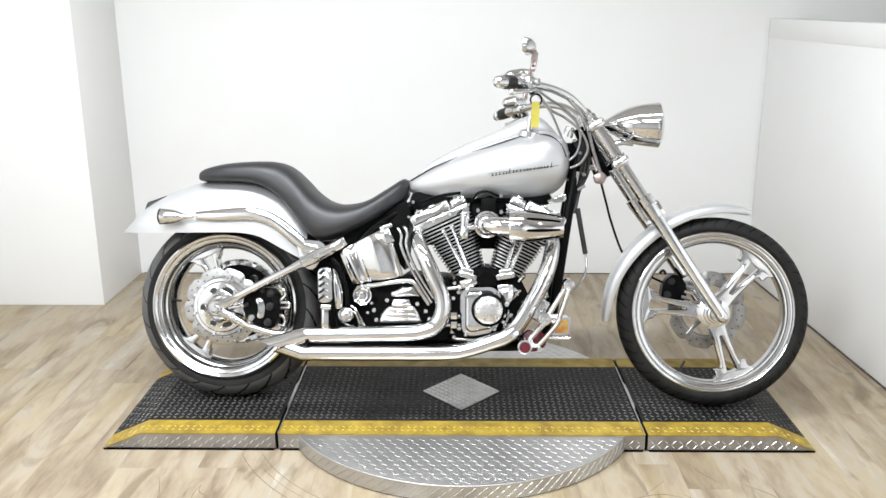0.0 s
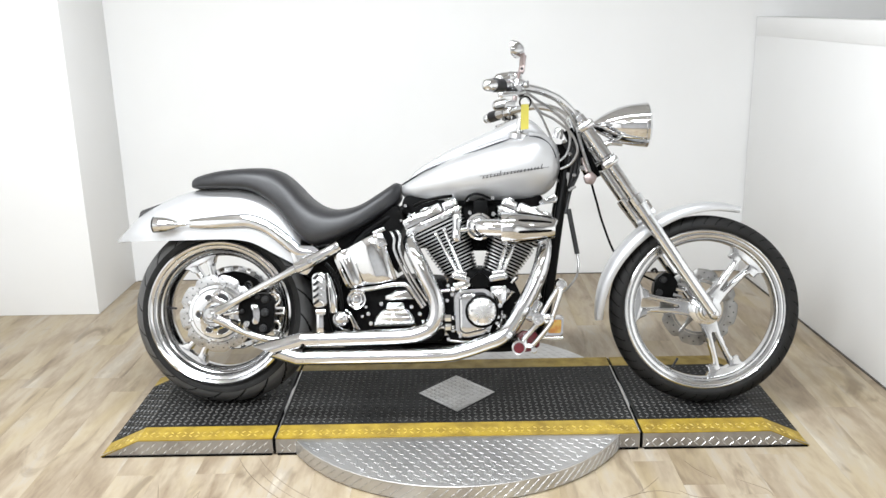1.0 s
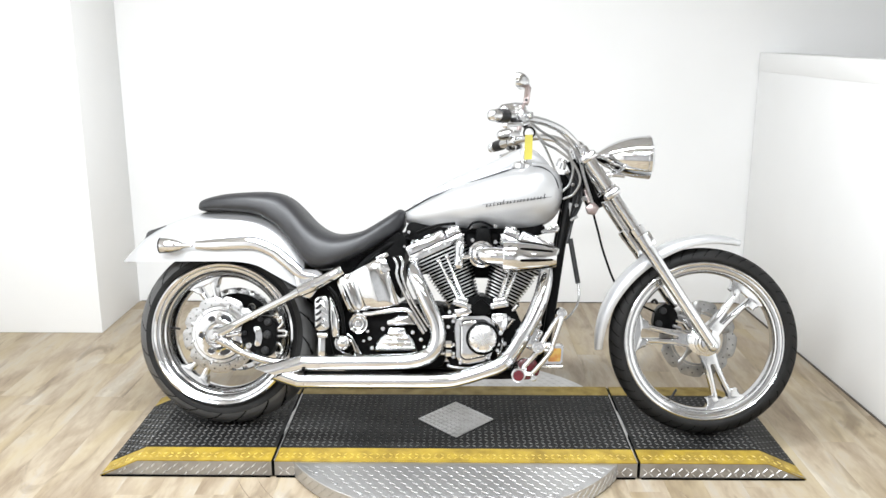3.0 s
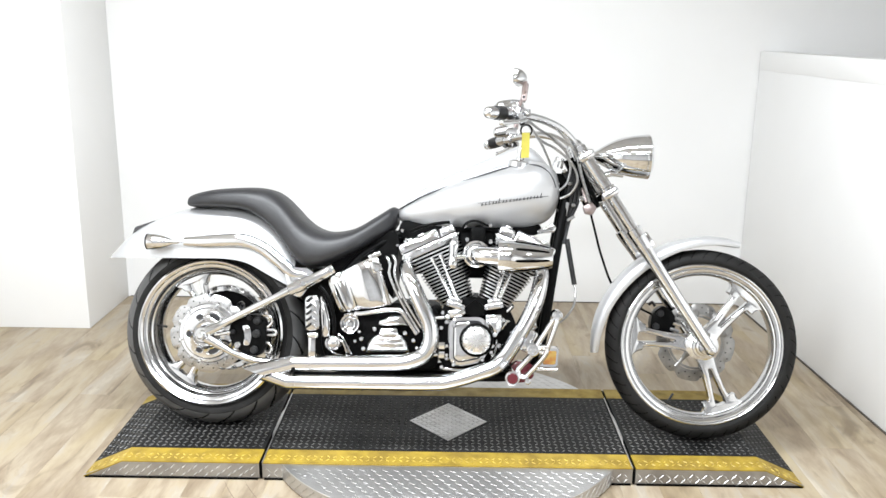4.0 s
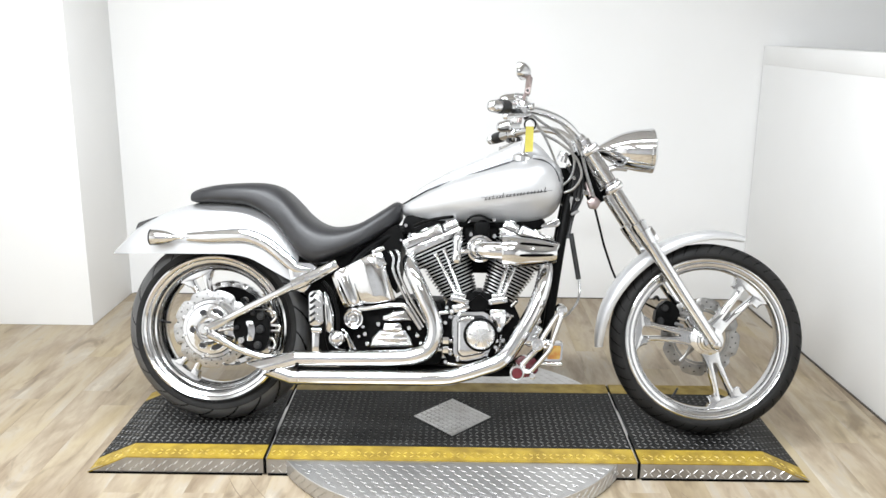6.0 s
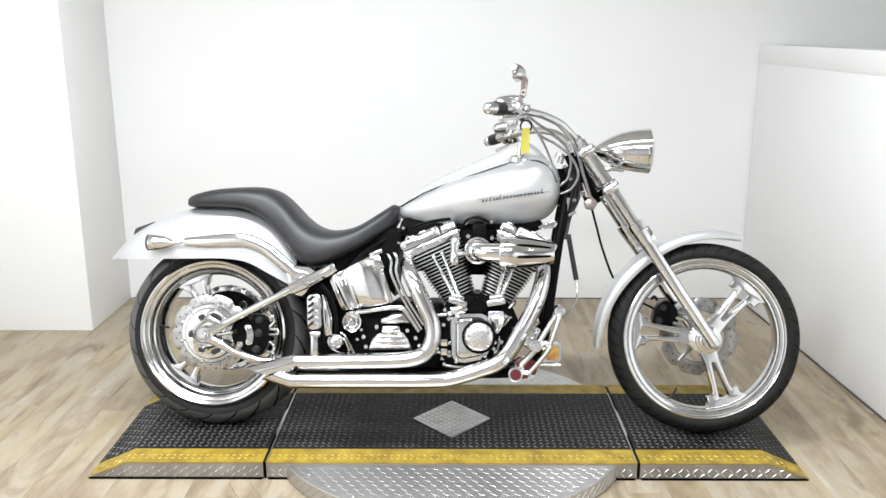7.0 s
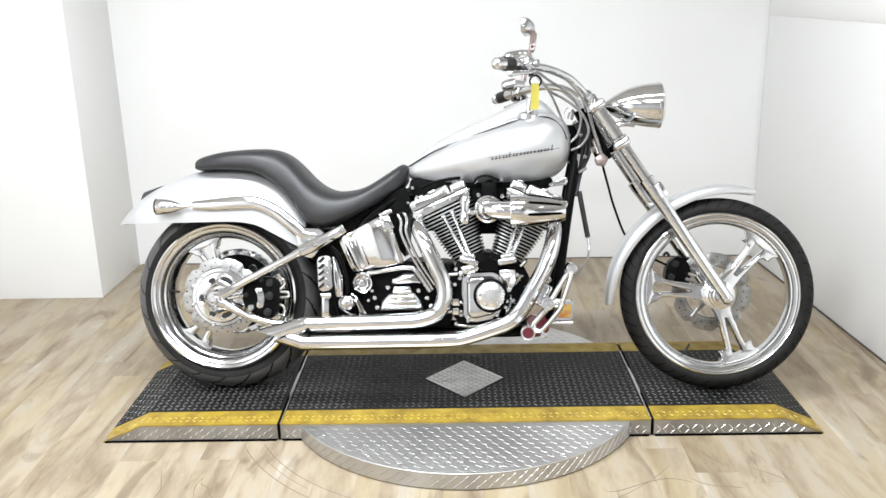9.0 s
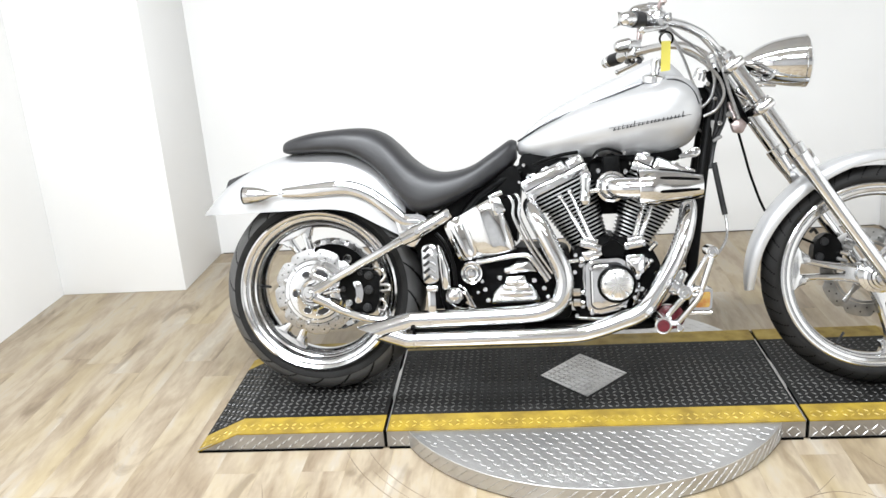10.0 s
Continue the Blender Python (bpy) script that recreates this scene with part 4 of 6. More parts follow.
for s in (-1, 1):
    tube(bm, [(0.372, s * 0.030, 0.880), (0.358, s * 0.050, 0.80), (0.335, s * 0.070, 0.66), (0.312, s * 0.080, 0.50), (0.288, s * 0.090, 0.33), (0.262, s * 0.095, 0.245), (0.20, s * 0.10, 0.212), (0.05, s * 0.10, 0.205),
              (-0.20, s * 0.10, 0.205), (-0.36, s * 0.11, 0.212), (-0.42, s * 0.12, 0.24)], 0.017, 12, 4)
    tube(bm, [(-0.42, s * 0.12, 0.24), (-0.44, s * 0.12, 0.34), (-0.40, s * 0.11, 0.50), (-0.33, s * 0.09, 0.60), (-0.20, s * 0.06, 0.68)], 0.015, 12, 4)
tube(bm, [(0.38, 0, 0.86), (0.2, 0, 0.80), (-0.1, 0, 0.70), (-0.35, 0, 0.60)], 0.024, 12, 4)
rod(bm, (0.378, 0, 0.955), (0.462, 0, 0.780), 0.027, 20)
prism(bm, rounded([(0.30, 0.90), (0.385, 0.90), (0.410, 0.82), (0.385, 0.77), (0.345, 0.76), (0.325, 0.80)], 0.02), -0.030, 0.030, 0.006)
part("frame", bm, BLACK, bike, "black tubular frame")
bm = bmesh.new()
prism(bm, rounded([(-0.545, 0.49), (-0.46, 0.56), (-0.30, 0.64), (-0.22, 0.70), (-0.20, 0.66), (-0.22, 0.44), (-0.40, 0.26), (-0.492, 0.26), (-0.505, 0.38)], 0.02), -0.085, 0.085, 0.008)
part("battery_box", bm, WRINKLE, bike, "black battery box and inner guard")
bm = bmesh.new()
prism(bm, rounded([(-0.215, 0.66), (-0.20, 0.725), (0.0, 0.735), (0.25, 0.735), (0.285, 0.715), (0.27, 0.685), (0.12, 0.690), (-0.05, 0.690)], 0.015), -0.050, 0.050, 0.006)
part("coil_cover", bm, WRINKLE, bike, "black cover under the tank")

# ---- engine ----
bm = bmesh.new()
prism(bm, rounded([(-0.035, 0.455), (0.05, 0.478), (0.165, 0.455), (0.205, 0.38), (0.19, 0.27), (0.14, 0.225), (-0.01, 0.225), (-0.06, 0.26), (-0.06, 0.41)], 0.03), -0.140, 0.13, 0.010)
engine = part("crankcase", bm, WRINKLE, bike, "black finished V-twin crankcase")
bm = bmesh.new()
prism(bm, rounded([(-0.06, 0.44), (-0.06, 0.23), (-0.33, 0.23), (-0.36, 0.30), (-0.34, 0.40), (-0.25, 0.45)], 0.025), -0.135, 0.12, 0.008)
gearbox = part("gearbox", bm, WRINKLE, bike, "black gearbox housing")


def cylinder(base, lean, flip, name_label):
    """A finned barrel and head leaning to one side, with its rocker cover; flip mirrors the rear one into the front one."""
    turn = Matrix.Translation((base[0], 0, base[1])) @ Matrix.Rotation(math.radians(lean), 4, "Y")
    bm = bmesh.new()
    core = []
    for up, half, mid in ((0.0, 0.045, 0.007), (0.010, 0.047, 0.007), (0.124, 0.0695, 0.007), (0.150, 0.0705, 0.006), (0.154, 0.086, -0.002), (0.206, 0.087, -0.002)):
        core.append([turn @ Vector((flip * mid + x, y, up)) for x, y in rounded([(-half, -0.104), (half, -0.104), (half, 0.052), (-half, 0.052)], 0.026)])
    loft(bm, core)
    barrel = part("cylinder", bm, BLACK, bike, name_label)
    n = 44
    for i in range(17):
        if i < 13:
            up, half, mid, rise = 0.010 + 0.0114 * i, 0.057 + 0.0245 * min(1.0, i / 10), 0.007, 0.0037
        else:
            up, half, mid, rise = 0.158 + 0.0122 * (i - 13), 0.099, -0.002, 0.0042
        ring = []
        for a in (2 * math.pi * q / n for q in range(n)):
            c, d = math.cos(a), math.sin(a)
            ring.append((flip * mid + math.copysign(abs(c) ** 0.5, c) * half, math.copysign(abs(d) ** 0.5, d) * 0.092 - 0.028))
        bm = bmesh.new()
        loft(bm, [[turn @ Vector((flip * mid + k * (x - flip * mid), k * (y + 0.028) - 0.028, up + h)) for x, y in ring] for k, h in ((0.975, 0.0), (1.0, 0.0007), (1.0, rise), (0.975, rise + 0.0007))])
        for f in bm.faces:
            f.material_index = 1 if len(f.verts) == 4 and abs((turn.to_3x3().inverted() @ f.normal).z) < 0.3 else 0
        ob = new("fin", finish("fin", bm, [BLACK, FINEDGE]))
        ob.parent = barrel
    # rocker cover in three tiers
    bm = bmesh.new()
    block(bm, (0.198, 0.172, 0.027), turn @ pose(flip * -0.001, -0.022, 0.2185), 0.0025, 2)
    head = part("rocker_cover", bm, CAST, bike, "chrome rocker cover")
    bm = bmesh.new()
    block(bm, (0.190, 0.164, 0.003), turn @ pose(flip * -0.001, -0.022, 0.2332), 0)
    part("gasket", bm, BLACK, head, "black gasket line")
    for u0, u1, tall, front in ((-0.103, 0.042, 0.034, -0.110), (0.045, 0.099, 0.027, -0.106)):
        bm = bmesh.new()
        depth = 0.066 - front
        w = u1 - u0
        mid = (u0 + u1) / 2
        rows = []
        for h, k in ((0.0, 1.0), (tall * 0.62, 1.0), (tall * 0.84, 0.985), (tall, 0.93)):
            r = [(-w / 2 * k, front + (1 - k) * 0.12), (w / 2 * k, front + (1 - k) * 0.12), (w / 2 * k, 0.066), (-w / 2 * k, 0.066)]
            rows.append([turn @ Vector((flip * mid + x, y, 0.2348 + h)) for x, y in rounded(r, 0.008)])
        loft(bm, rows)
        part("top_cover", bm, CAST, head, "stepped chrome top cover", 50)
    for u, w in ((-0.062, 0.030), (-0.016, 0.024), (0.072, 0.022)):
        bm = bmesh.new()
        block(bm, (w, 0.020, 0.012), turn @ pose(flip * u, -0.092, 0.268 if u < 0.05 else 0.262), 0.003, 2)
        part("boss", bm, CAST, head)
    for u, h, r in ((-0.090, 0.2185, 0.0055), (-0.030, 0.2185, 0.0055), (0.030, 0.2185, 0.0055), (0.088, 0.2185, 0.0055), (-0.088, 0.249, 0.0065), (0.030, 0.249, 0.006), (0.086, 0.246, 0.006)):
        bm = bmesh.new()
        rod(bm, turn @ Vector((flip * u, -0.1145, h)), turn @ Vector((flip * u, -0.100, h)), r, 10)
        part("bolt", bm, STEEL, head)


cylinder((0.0, 0.440), -25, 1, "black finned rear cylinder")
cylinder((0.124, 0.440), 25, -1, "black finned front cylinder")

for p, q in (((-0.087, 0.598), (-0.010, 0.458)), ((-0.058, 0.612), (0.004, 0.463)), ((0.165, 0.602), (0.121, 0.458)), ((0.194, 0.602), (0.137, 0.460))):
    bm = bmesh.new()
    p, q = Vector((p[0], -0.130, p[1])), Vector((q[0], -0.166, q[1]))
    rod(bm, p, q, 0.0062, 14)
    rod(bm, p, p + (q - p) * 0.08, 0.0092, 14)
    rod(bm, p + (q - p) * 0.42, p + (q - p) * 0.47, 0.0095, 14)
    rod(bm, p + (q - p) * 0.45, q, 0.0084, 14)
    rod(bm, p + (q - p) * 0.90, q, 0.0105, 14)
    part("pushrod_tube", bm, CHROME, bike, "chrome pushrod tube")
for x, tip in ((-0.002, 16), (0.124, -10)):
    bm = bmesh.new()
    block(bm, (0.062, 0.056, 0.020), pose(x, -0.160, 0.449, 0, tip, 0), 0.004)
    block(bm, (0.044, 0.050, 0.018), pose(x, -0.160, 0.464, 0, tip, 0), 0.004)
    for d in (-0.024, 0.024):
        rod(bm, (x + d, -0.196, 0.447 - d * math.tan(math.radians(tip))), (x + d, -0.184, 0.447 - d * math.tan(math.radians(tip))), 0.007, 10)
    part("lifter_block", bm, CAST, bike, "chrome lifter block")
# cam cover with its round points cover
bm = bmesh.new()
prism(bm, rounded([(-0.018, 0.262), (-0.019, 0.392), (-0.006, 0.409), (0.080, 0.413), (0.104, 0.398), (0.116, 0.352), (0.104, 0.296), (0.090, 0.266), (0.008, 0.248)], 0.018), -0.192, -0.138, 0.006, 3)
cover = part("cam_cover", bm, CAST, bike, "chrome cam cover")
bm = bmesh.new()
prism(bm, rounded([(-0.006, 0.274), (-0.007, 0.384), (0.004, 0.399), (0.074, 0.402), (0.092, 0.390), (0.104, 0.350), (0.094, 0.300), (0.082, 0.277), (0.012, 0.262)], 0.016), -0.1945, -0.190, 0.001, 1)
part("recess", bm, INK, cover, "dark recessed outline")
bm = bmesh.new()
pillow(bm, rounded([(-0.003, 0.278), (-0.004, 0.381), (0.006, 0.395), (0.050, 0.398), (0.040, 0.380), (0.022, 0.362), (0.014, 0.335), (0.022, 0.306), (0.046, 0.290), (0.084, 0.290), (0.078, 0.281), (0.014, 0.266)], 0.008), -0.199, -0.193, 0.004, 0.003)
part("face_plate", bm, CAST, cover, "chrome face plate")
bm = bmesh.new()
lathe(bm, [(0.0, -0.2265), (0.020, -0.2260), (0.036, -0.2235), (0.043, -0.220), (0.0465, -0.215), (0.0475, -0.206), (0.0475, -0.190)], (0.069, 0, 0.339), "y", 56)
points = part("points_cover", bm, SPUN, cover, "round brushed points cover")
for i in range(5):
    a = 2 * math.pi * i / 5 + 0.5
    bm = bmesh.new()
    rod(bm, (0.069 + 0.034 * math.cos(a), -0.2275, 0.339 + 0.034 * math.sin(a)), (0.069 + 0.034 * math.cos(a), -0.218, 0.339 + 0.034 * math.sin(a)), 0.0045, 8)
    part("screw", bm, CHROME, points)
bm = bmesh.new()
ring_lathe(bm, [(0.0465, -0.209), (0.0545, -0.207), (0.0560, -0.203), (0.0560, -0.190), (0.0465, -0.190)], (0.069, 0, 0.339), "y", 48)
part("gasket_ring", bm, BLACK, cover, "dark ring round the cover")
for q in ((-0.004, 0.256), (0.090, 0.275), (-0.004, 0.384), (0.118, 0.300), (0.122, 0.320), (0.112, 0.268)):
    bm = bmesh.new()
    rod(bm, (q[0], -0.206, q[1]), (q[0], -0.186 if q[0] < 0.1 else -0.140, q[1]), 0.0065, 10)
    part("bolt", bm, CHROME, cover)
bm = bmesh.new()
pillow(bm, rounded([(0.095, 0.421), (0.150, 0.423), (0.153, 0.383), (0.134, 0.344), (0.122, 0.352), (0.112, 0.380), (0.099, 0.392)], 0.010), -0.184, -0.138, 0.010, 0.006)
lobe = part("lifter_cover", bm, CAST, bike, "chrome lifter cover")
bm = bmesh.new()
pillow(bm, rounded([(-0.031, 0.429), (0.018, 0.446), (0.034, 0.424), (0.020, 0.412), (-0.018, 0.404)], 0.007), -0.180, -0.138, 0.006, 0.004)
part("lifter_cover", bm, CAST, bike, "chrome lifter cover")
for q in ((0.105, 0.412), (0.142, 0.412), (0.140, 0.374), (0.128, 0.356)):
    bm = bmesh.new()
    rod(bm, (q[0], -0.197, q[1]), (q[0], -0.186, q[1]), 0.0068, 10)
    part("bolt", bm, STEEL, lobe)
for pts in (((-0.018, 0.300), (-0.022, 0.350), (-0.020, 0.398)), ((0.118, 0.268), (0.132, 0.300), (0.136, 0.336)), ((-0.040, 0.236), (0.02, 0.232), (0.09, 0.236))):
    bm = bmesh.new()
    tube(bm, [(x, -0.150, z) for x, z in pts], 0.0055, 10, 4)
    part("case_edge", bm, CHROME, engine, "bright case edge")
for x, z in ((0.126, 0.286), (0.142, 0.318), (-0.028, 0.272), (-0.03, 0.392), (0.154, 0.402)):
    bm = bmesh.new()
    rod(bm, (x, -0.168, z), (x, -0.140, z), 0.0085, 12)
    rod(bm, (x, -0.173, z), (x, -0.166, z), 0.005, 6)
    part("case_bolt", bm, CHROME, engine, "chrome case bolt")
bm = bmesh.new()
prism(bm, rounded([(0.022, 0.436), (0.063, 0.470), (0.098, 0.440), (0.092, 0.416), (0.036, 0.416)], 0.006), -0.172, -0.130, 0.005, 2)
part("centre_bracket", bm, BLACK, bike, "black bracket between the lifters")

# oil pump bolts, fittings and hoses between the pipes
for z in (0.313, 0.283):
    bm = bmesh.new()
    rod(bm, (-0.075, -0.17, z), (-0.022, -0.17, z), 0.007, 12)
    rod(bm, (-0.057, -0.17, z), (-0.032, -0.17, z), 0.0125, 6)
    part("oil_fitting", bm, CHROME, engine, "chrome oil fitting")
bm = bmesh.new()
rod(bm, (-0.074, -0.17, 0.403), (-0.024, -0.17, 0.408), 0.006, 12)
ball(bm, (-0.028, -0.172, 0.408), 0.011)
part("oil_fitting", bm, CHROME, engine, "chrome ball fitting")

# air cleaner: round body, elbow and fluted horn
bm = bmesh.new()
lathe(bm, [(0.0, -0.232), (0.020, -0.230), (0.031, -0.222), (0.036, -0.208), (0.038, -0.192), (0.044, -0.188), (0.046, -0.176), (0.044, -0.166), (0.036, -0.160), (0.036, -0.08)], (0.062, 0, 0.618), "y", 40)
air = part("air_cleaner", bm, CAST, bike, "chrome horn-shaped air cleaner")
bm = bmesh.new()
tube(bm, [(0.052, -0.205, 0.617), (0.070, -0.222, 0.615), (0.095, -0.234, 0.613), (0.140, -0.238, 0.612)], [0.020, 0.028, 0.030, 0.030], 24, 5)
part("elbow", bm, CHROME, air, "chrome intake elbow")
bm = bmesh.new()
lathe(bm, [(0.030, 0.131), (0.051, 0.132), (0.053, 0.136), (0.053, 0.180), (0.0505, 0.184), (0.046, 0.226), (0.040, 0.266), (0.0335, 0.300), (0.031, 0.305), (0.026, 0.305), (0.024, 0.296), (0.0, 0.292)], (0, -0.240, 0.612), "x", 64)
part("horn", bm, CHROME, air, "fluted chrome horn")
bm = bmesh.new()
for i in range(8):
    a = 2 * math.pi * i / 8 + math.pi - math.radians(31)
    pts = []
    for h, r in ((0.186, 0.0500), (0.194, 0.0492), (0.226, 0.0458), (0.266, 0.0398), (0.288, 0.0358), (0.294, 0.0345)):
        pts.append((h, -0.240 + (r - 0.0022) * math.cos(a), 0.612 + (r - 0.0022) * math.sin(a)))
    tube(bm, pts, [0.0030, 0.0050, 0.0056, 0.0050, 0.0044, 0.0030], 8, 2)
part("slot", bm, GROOVE, air, "dark slots of the horn", kind="stuff")
bm = bmesh.new()
tube(bm, [(-0.010, -0.185, 0.662), (-0.011, -0.188, 0.648), (-0.013, -0.19, 0.615), (-0.014, -0.19, 0.585), (-0.014, -0.19, 0.570)], [0.010, 0.0165, 0.0135, 0.017, 0.013], 16, 4)
rod(bm, (-0.010, -0.200, 0.655), (-0.010, -0.170, 0.655), 0.013, 14)
rod(bm, (-0.005, -0.188, 0.606), (0.03, -0.188, 0.610), 0.008, 10)
part("breather", bm, CHROME, air, "chrome breather link")
bm = bmesh.new()
block(bm, (0.13, 0.10, 0.12), pose(0.062, -0.01, 0.640), 0.02, 3)
block(bm, (0.05, 0.06, 0.06), pose(0.066, -0.10, 0.678), 0.01, 2)
block(bm, (0.09, 0.06, 0.08), pose(0.062, 0.0, 0.573), 0.01, 2)
rod(bm, (0.062, -0.06, 0.69), (0.075, -0.06, 0.74), 0.014, 12)
part("carburettor", bm, WRINKLE, bike, "black carburettor and intake")

for p, q, r in (((0.150, 0.300), (0.178, 0.330), 0.008), ((0.158, 0.268), (0.178, 0.285), 0.007), ((0.150, 0.372), (0.172, 0.402), 0.007), ((0.168, 0.43), (0.186, 0.452), 0.008)):
    bm = bmesh.new()
    rod(bm, (p[0], -0.150, p[1]), (q[0], -0.165, q[1]), r, 12)
    part("case_bolt", bm, CHROME, engine, "chrome case bolt")
for x, z in ((-0.045, 0.42), (-0.048, 0.37), (-0.045, 0.24), (0.165, 0.25), (0.185, 0.36)):
    bm = bmesh.new()
    rod(bm, (x, -0.150, z), (x, -0.136, z), 0.008, 6)
    part("case_bolt", bm, CHROME, engine, "chrome case bolt")
for x, z in ((0.02, 0.71), (0.105, 0.715), (0.03, 0.665), (0.108, 0.66)):
    bm = bmesh.new()
    rod(bm, (x, -0.098, z), (x, -0.070, z), 0.008, 8)
    part("intake_bolt", bm, CHROME, bike, "small chrome bolt")
bm = bmesh.new()
tube(bm, [(0.010, -0.105, 0.700), (0.028, -0.115, 0.722), (0.060, -0.115, 0.728), (0.100, -0.108, 0.712)], 0.004, 8, 4)
part("breather_line", bm, BLACK, bike, "thin black breather line")
bm = bmesh.new()
tube(bm, [(-0.160, -0.120, 0.688), (-0.120, -0.132, 0.705), (-0.075, -0.130, 0.716), (-0.03, -0.120, 0.722)], 0.0055, 10, 4)
part("plug_wire", bm, BLACK, bike, "black ignition lead")
for x, y, z, r in ((-0.020, -0.075, 0.690, 0.006), (0.140, -0.075, 0.690, 0.006), (-0.190, -0.100, 0.690, 0.006), (-0.175, -0.105, 0.660, 0.005), (-0.205, -0.100, 0.640, 0.005)):
    bm = bmesh.new()
    rod(bm, (x, y - 0.012, z), (x + 0.004, y + 0.05, z + 0.004), r, 8)
    part("small_bolt", bm, CHROME, bike, "small bright bolt under the tank")

# ---- exhaust ----
bm = bmesh.new()
tube(bm, [(0.262, -0.060, 0.585), (0.276, -0.120, 0.575), (0.276, -0.168, 0.545), (0.262, -0.190, 0.480), (0.235, -0.200, 0.412), (0.196, -0.205, 0.340), (0.160, -0.207, 0.283), (0.125, -0.208, 0.252), (0.075, -0.208, 0.232),
          (0.0, -0.208, 0.207), (-0.07, -0.208, 0.196), (-0.30, -0.208, 0.191), (-0.55, -0.208, 0.187)], [0.023, 0.023, 0.0245, 0.0265, 0.027, 0.027, 0.027, 0.027, 0.026, 0.0255, 0.0255, 0.0255, 0.0255], 24, 6)
pipe = part("exhaust_pipe", bm, CHROME, bike, "lower chrome exhaust pipe")


def slash(bm, p, q, r, cut, n=24):
    """A hollow pipe end from p to q, cut slanting."""
    p, q = Vector(p), Vector(q)
    ahead = (q - p).normalized()
    side = Vector((0, 1, 0))
    up = side.cross(ahead)
    rings = []
    for rad, end in ((r, 0), (r, 1), (r - 0.003, 1), (r - 0.003, 0)):
        ring = []
        for a in (2 * math.pi * s / n for s in range(n)):
            off = rad * (math.cos(a) * side + math.sin(a) * up)
            ring.append((q + ahead * cut * math.sin(a) if end else p) + off)
        rings.append(ring)
    loft(bm, rings, caps=False)


bm = bmesh.new()
slash(bm, (-0.545, -0.208, 0.187), (-0.605, -0.208, 0.205), 0.0255, -0.030)
part("pipe_end", bm, CHROME, pipe, "slash-cut chrome tip")
bm = bmesh.new()
tube(bm, [(-0.150, -0.060, 0.575), (-0.172, -0.130, 0.575), (-0.165, -0.175, 0.552), (-0.143, -0.200, 0.510), (-0.114, -0.206, 0.449), (-0.085, -0.208, 0.385), (-0.080, -0.208, 0.335), (-0.100, -0.208, 0.288), (-0.150, -0.208, 0.264),
          (-0.21, -0.208, 0.257), (-0.36, -0.208, 0.252), (-0.53, -0.208, 0.248)], [0.022, 0.022, 0.024, 0.026, 0.027, 0.027, 0.027, 0.027, 0.027, 0.0265, 0.026, 0.026], 24, 6)
pipe2 = part("exhaust_pipe", bm, CHROME, bike, "upper chrome exhaust pipe")
bm = bmesh.new()
slash(bm, (-0.525, -0.208, 0.248), (-0.650, -0.208, 0.215), 0.026, 0.042)
part("pipe_end", bm, CHROME, pipe2, "slash-cut chrome tip")
for p, q in (((-0.20, 0.2205), (-0.53, 0.2165)),):
    # black rods added to darken the gap between the two pipes like shade
    bm = bmesh.new()
    rod(bm, (p[0], -0.205, p[1]), (q[0], -0.205, q[1]), 0.004, 8)
    rod(bm, (-0.525, -0.236, 0.225), (-0.525, -0.180, 0.225), 0.006, 8)
    part("pipe_gap_shade", bm, BLACK, pipe2, "black rods put in as the shade between the pipes")

for x, z, top_pipe in ((-0.470, 0.2495, True), (-0.300, 0.191, False), (-0.520, 0.1875, False)):
    bm = bmesh.new()
    r = 0.0263 if top_pipe else 0.0258
    lathe(bm, [(r, x - 0.0035), (r + 0.0012, x - 0.002), (r + 0.0012, x + 0.002), (r, x + 0.0035)], (0, -0.208, z), "x", 32)
    part("pipe_joint", bm, CHROME, pipe2 if top_pipe else pipe, "thin joint ring of the heat shield")

# ---- oil tank, gearbox covers, foot gear ----
bm = bmesh.new()
corners = ((-0.386, 0.412), (-0.213, 0.442), (-0.268, 0.608), (-0.434, 0.522))
rows = []
fold = lambda u: float(np.interp(u, (0, 0.03, 0.20, 0.28, 0.34, 0.60, 0.82, 0.95, 1.0), (0.014, 0.026, 0.034, 0.020, 0.028, 0.044, 0.046, 0.038, 0.026)))
for j in range(13):
    v = j / 12
    row = []
    for i in range(41):
        u = i / 40
        low = Vector(corners[0]).lerp(Vector(corners[1]), u)
        high = Vector(corners[3]).lerp(Vector(corners[2]), u)
        p = low.lerp(high, v)
        bulge = sum(fold(u + d) for d in (-0.05, -0.025, 0.0, 0.025, 0.05)) / 5 + 0.005 * (1 - (2 * v - 1) ** 2) - 0.004 * (2 * v - 1) ** 16
        row.append((p.x, -0.128 - bulge, p.y))
    row += [(row[-1][0], 0.09, row[-1][2]), (row[0][0], 0.09, row[0][2])]
    rows.append(row)
loft(bm, rows)
oil = part("oil_tank", bm, CHROME, bike, "curved chrome oil tank")
bm = bmesh.new()
block(bm, (0.036, 0.04, 0.050), pose(-0.268, -0.172, 0.574, 0, -24, 0), 0.006, 2)
block(bm, (0.044, 0.03, 0.016), pose(-0.272, -0.172, 0.606, 0, -24, 0), 0.004, 2)
rod(bm, (-0.262, -0.196, 0.562), (-0.262, -0.170, 0.562), 0.012, 14)
ball(bm, (-0.285, -0.19, 0.590), 0.009)
part("filler", bm, CHROME, oil, "chrome filler neck")
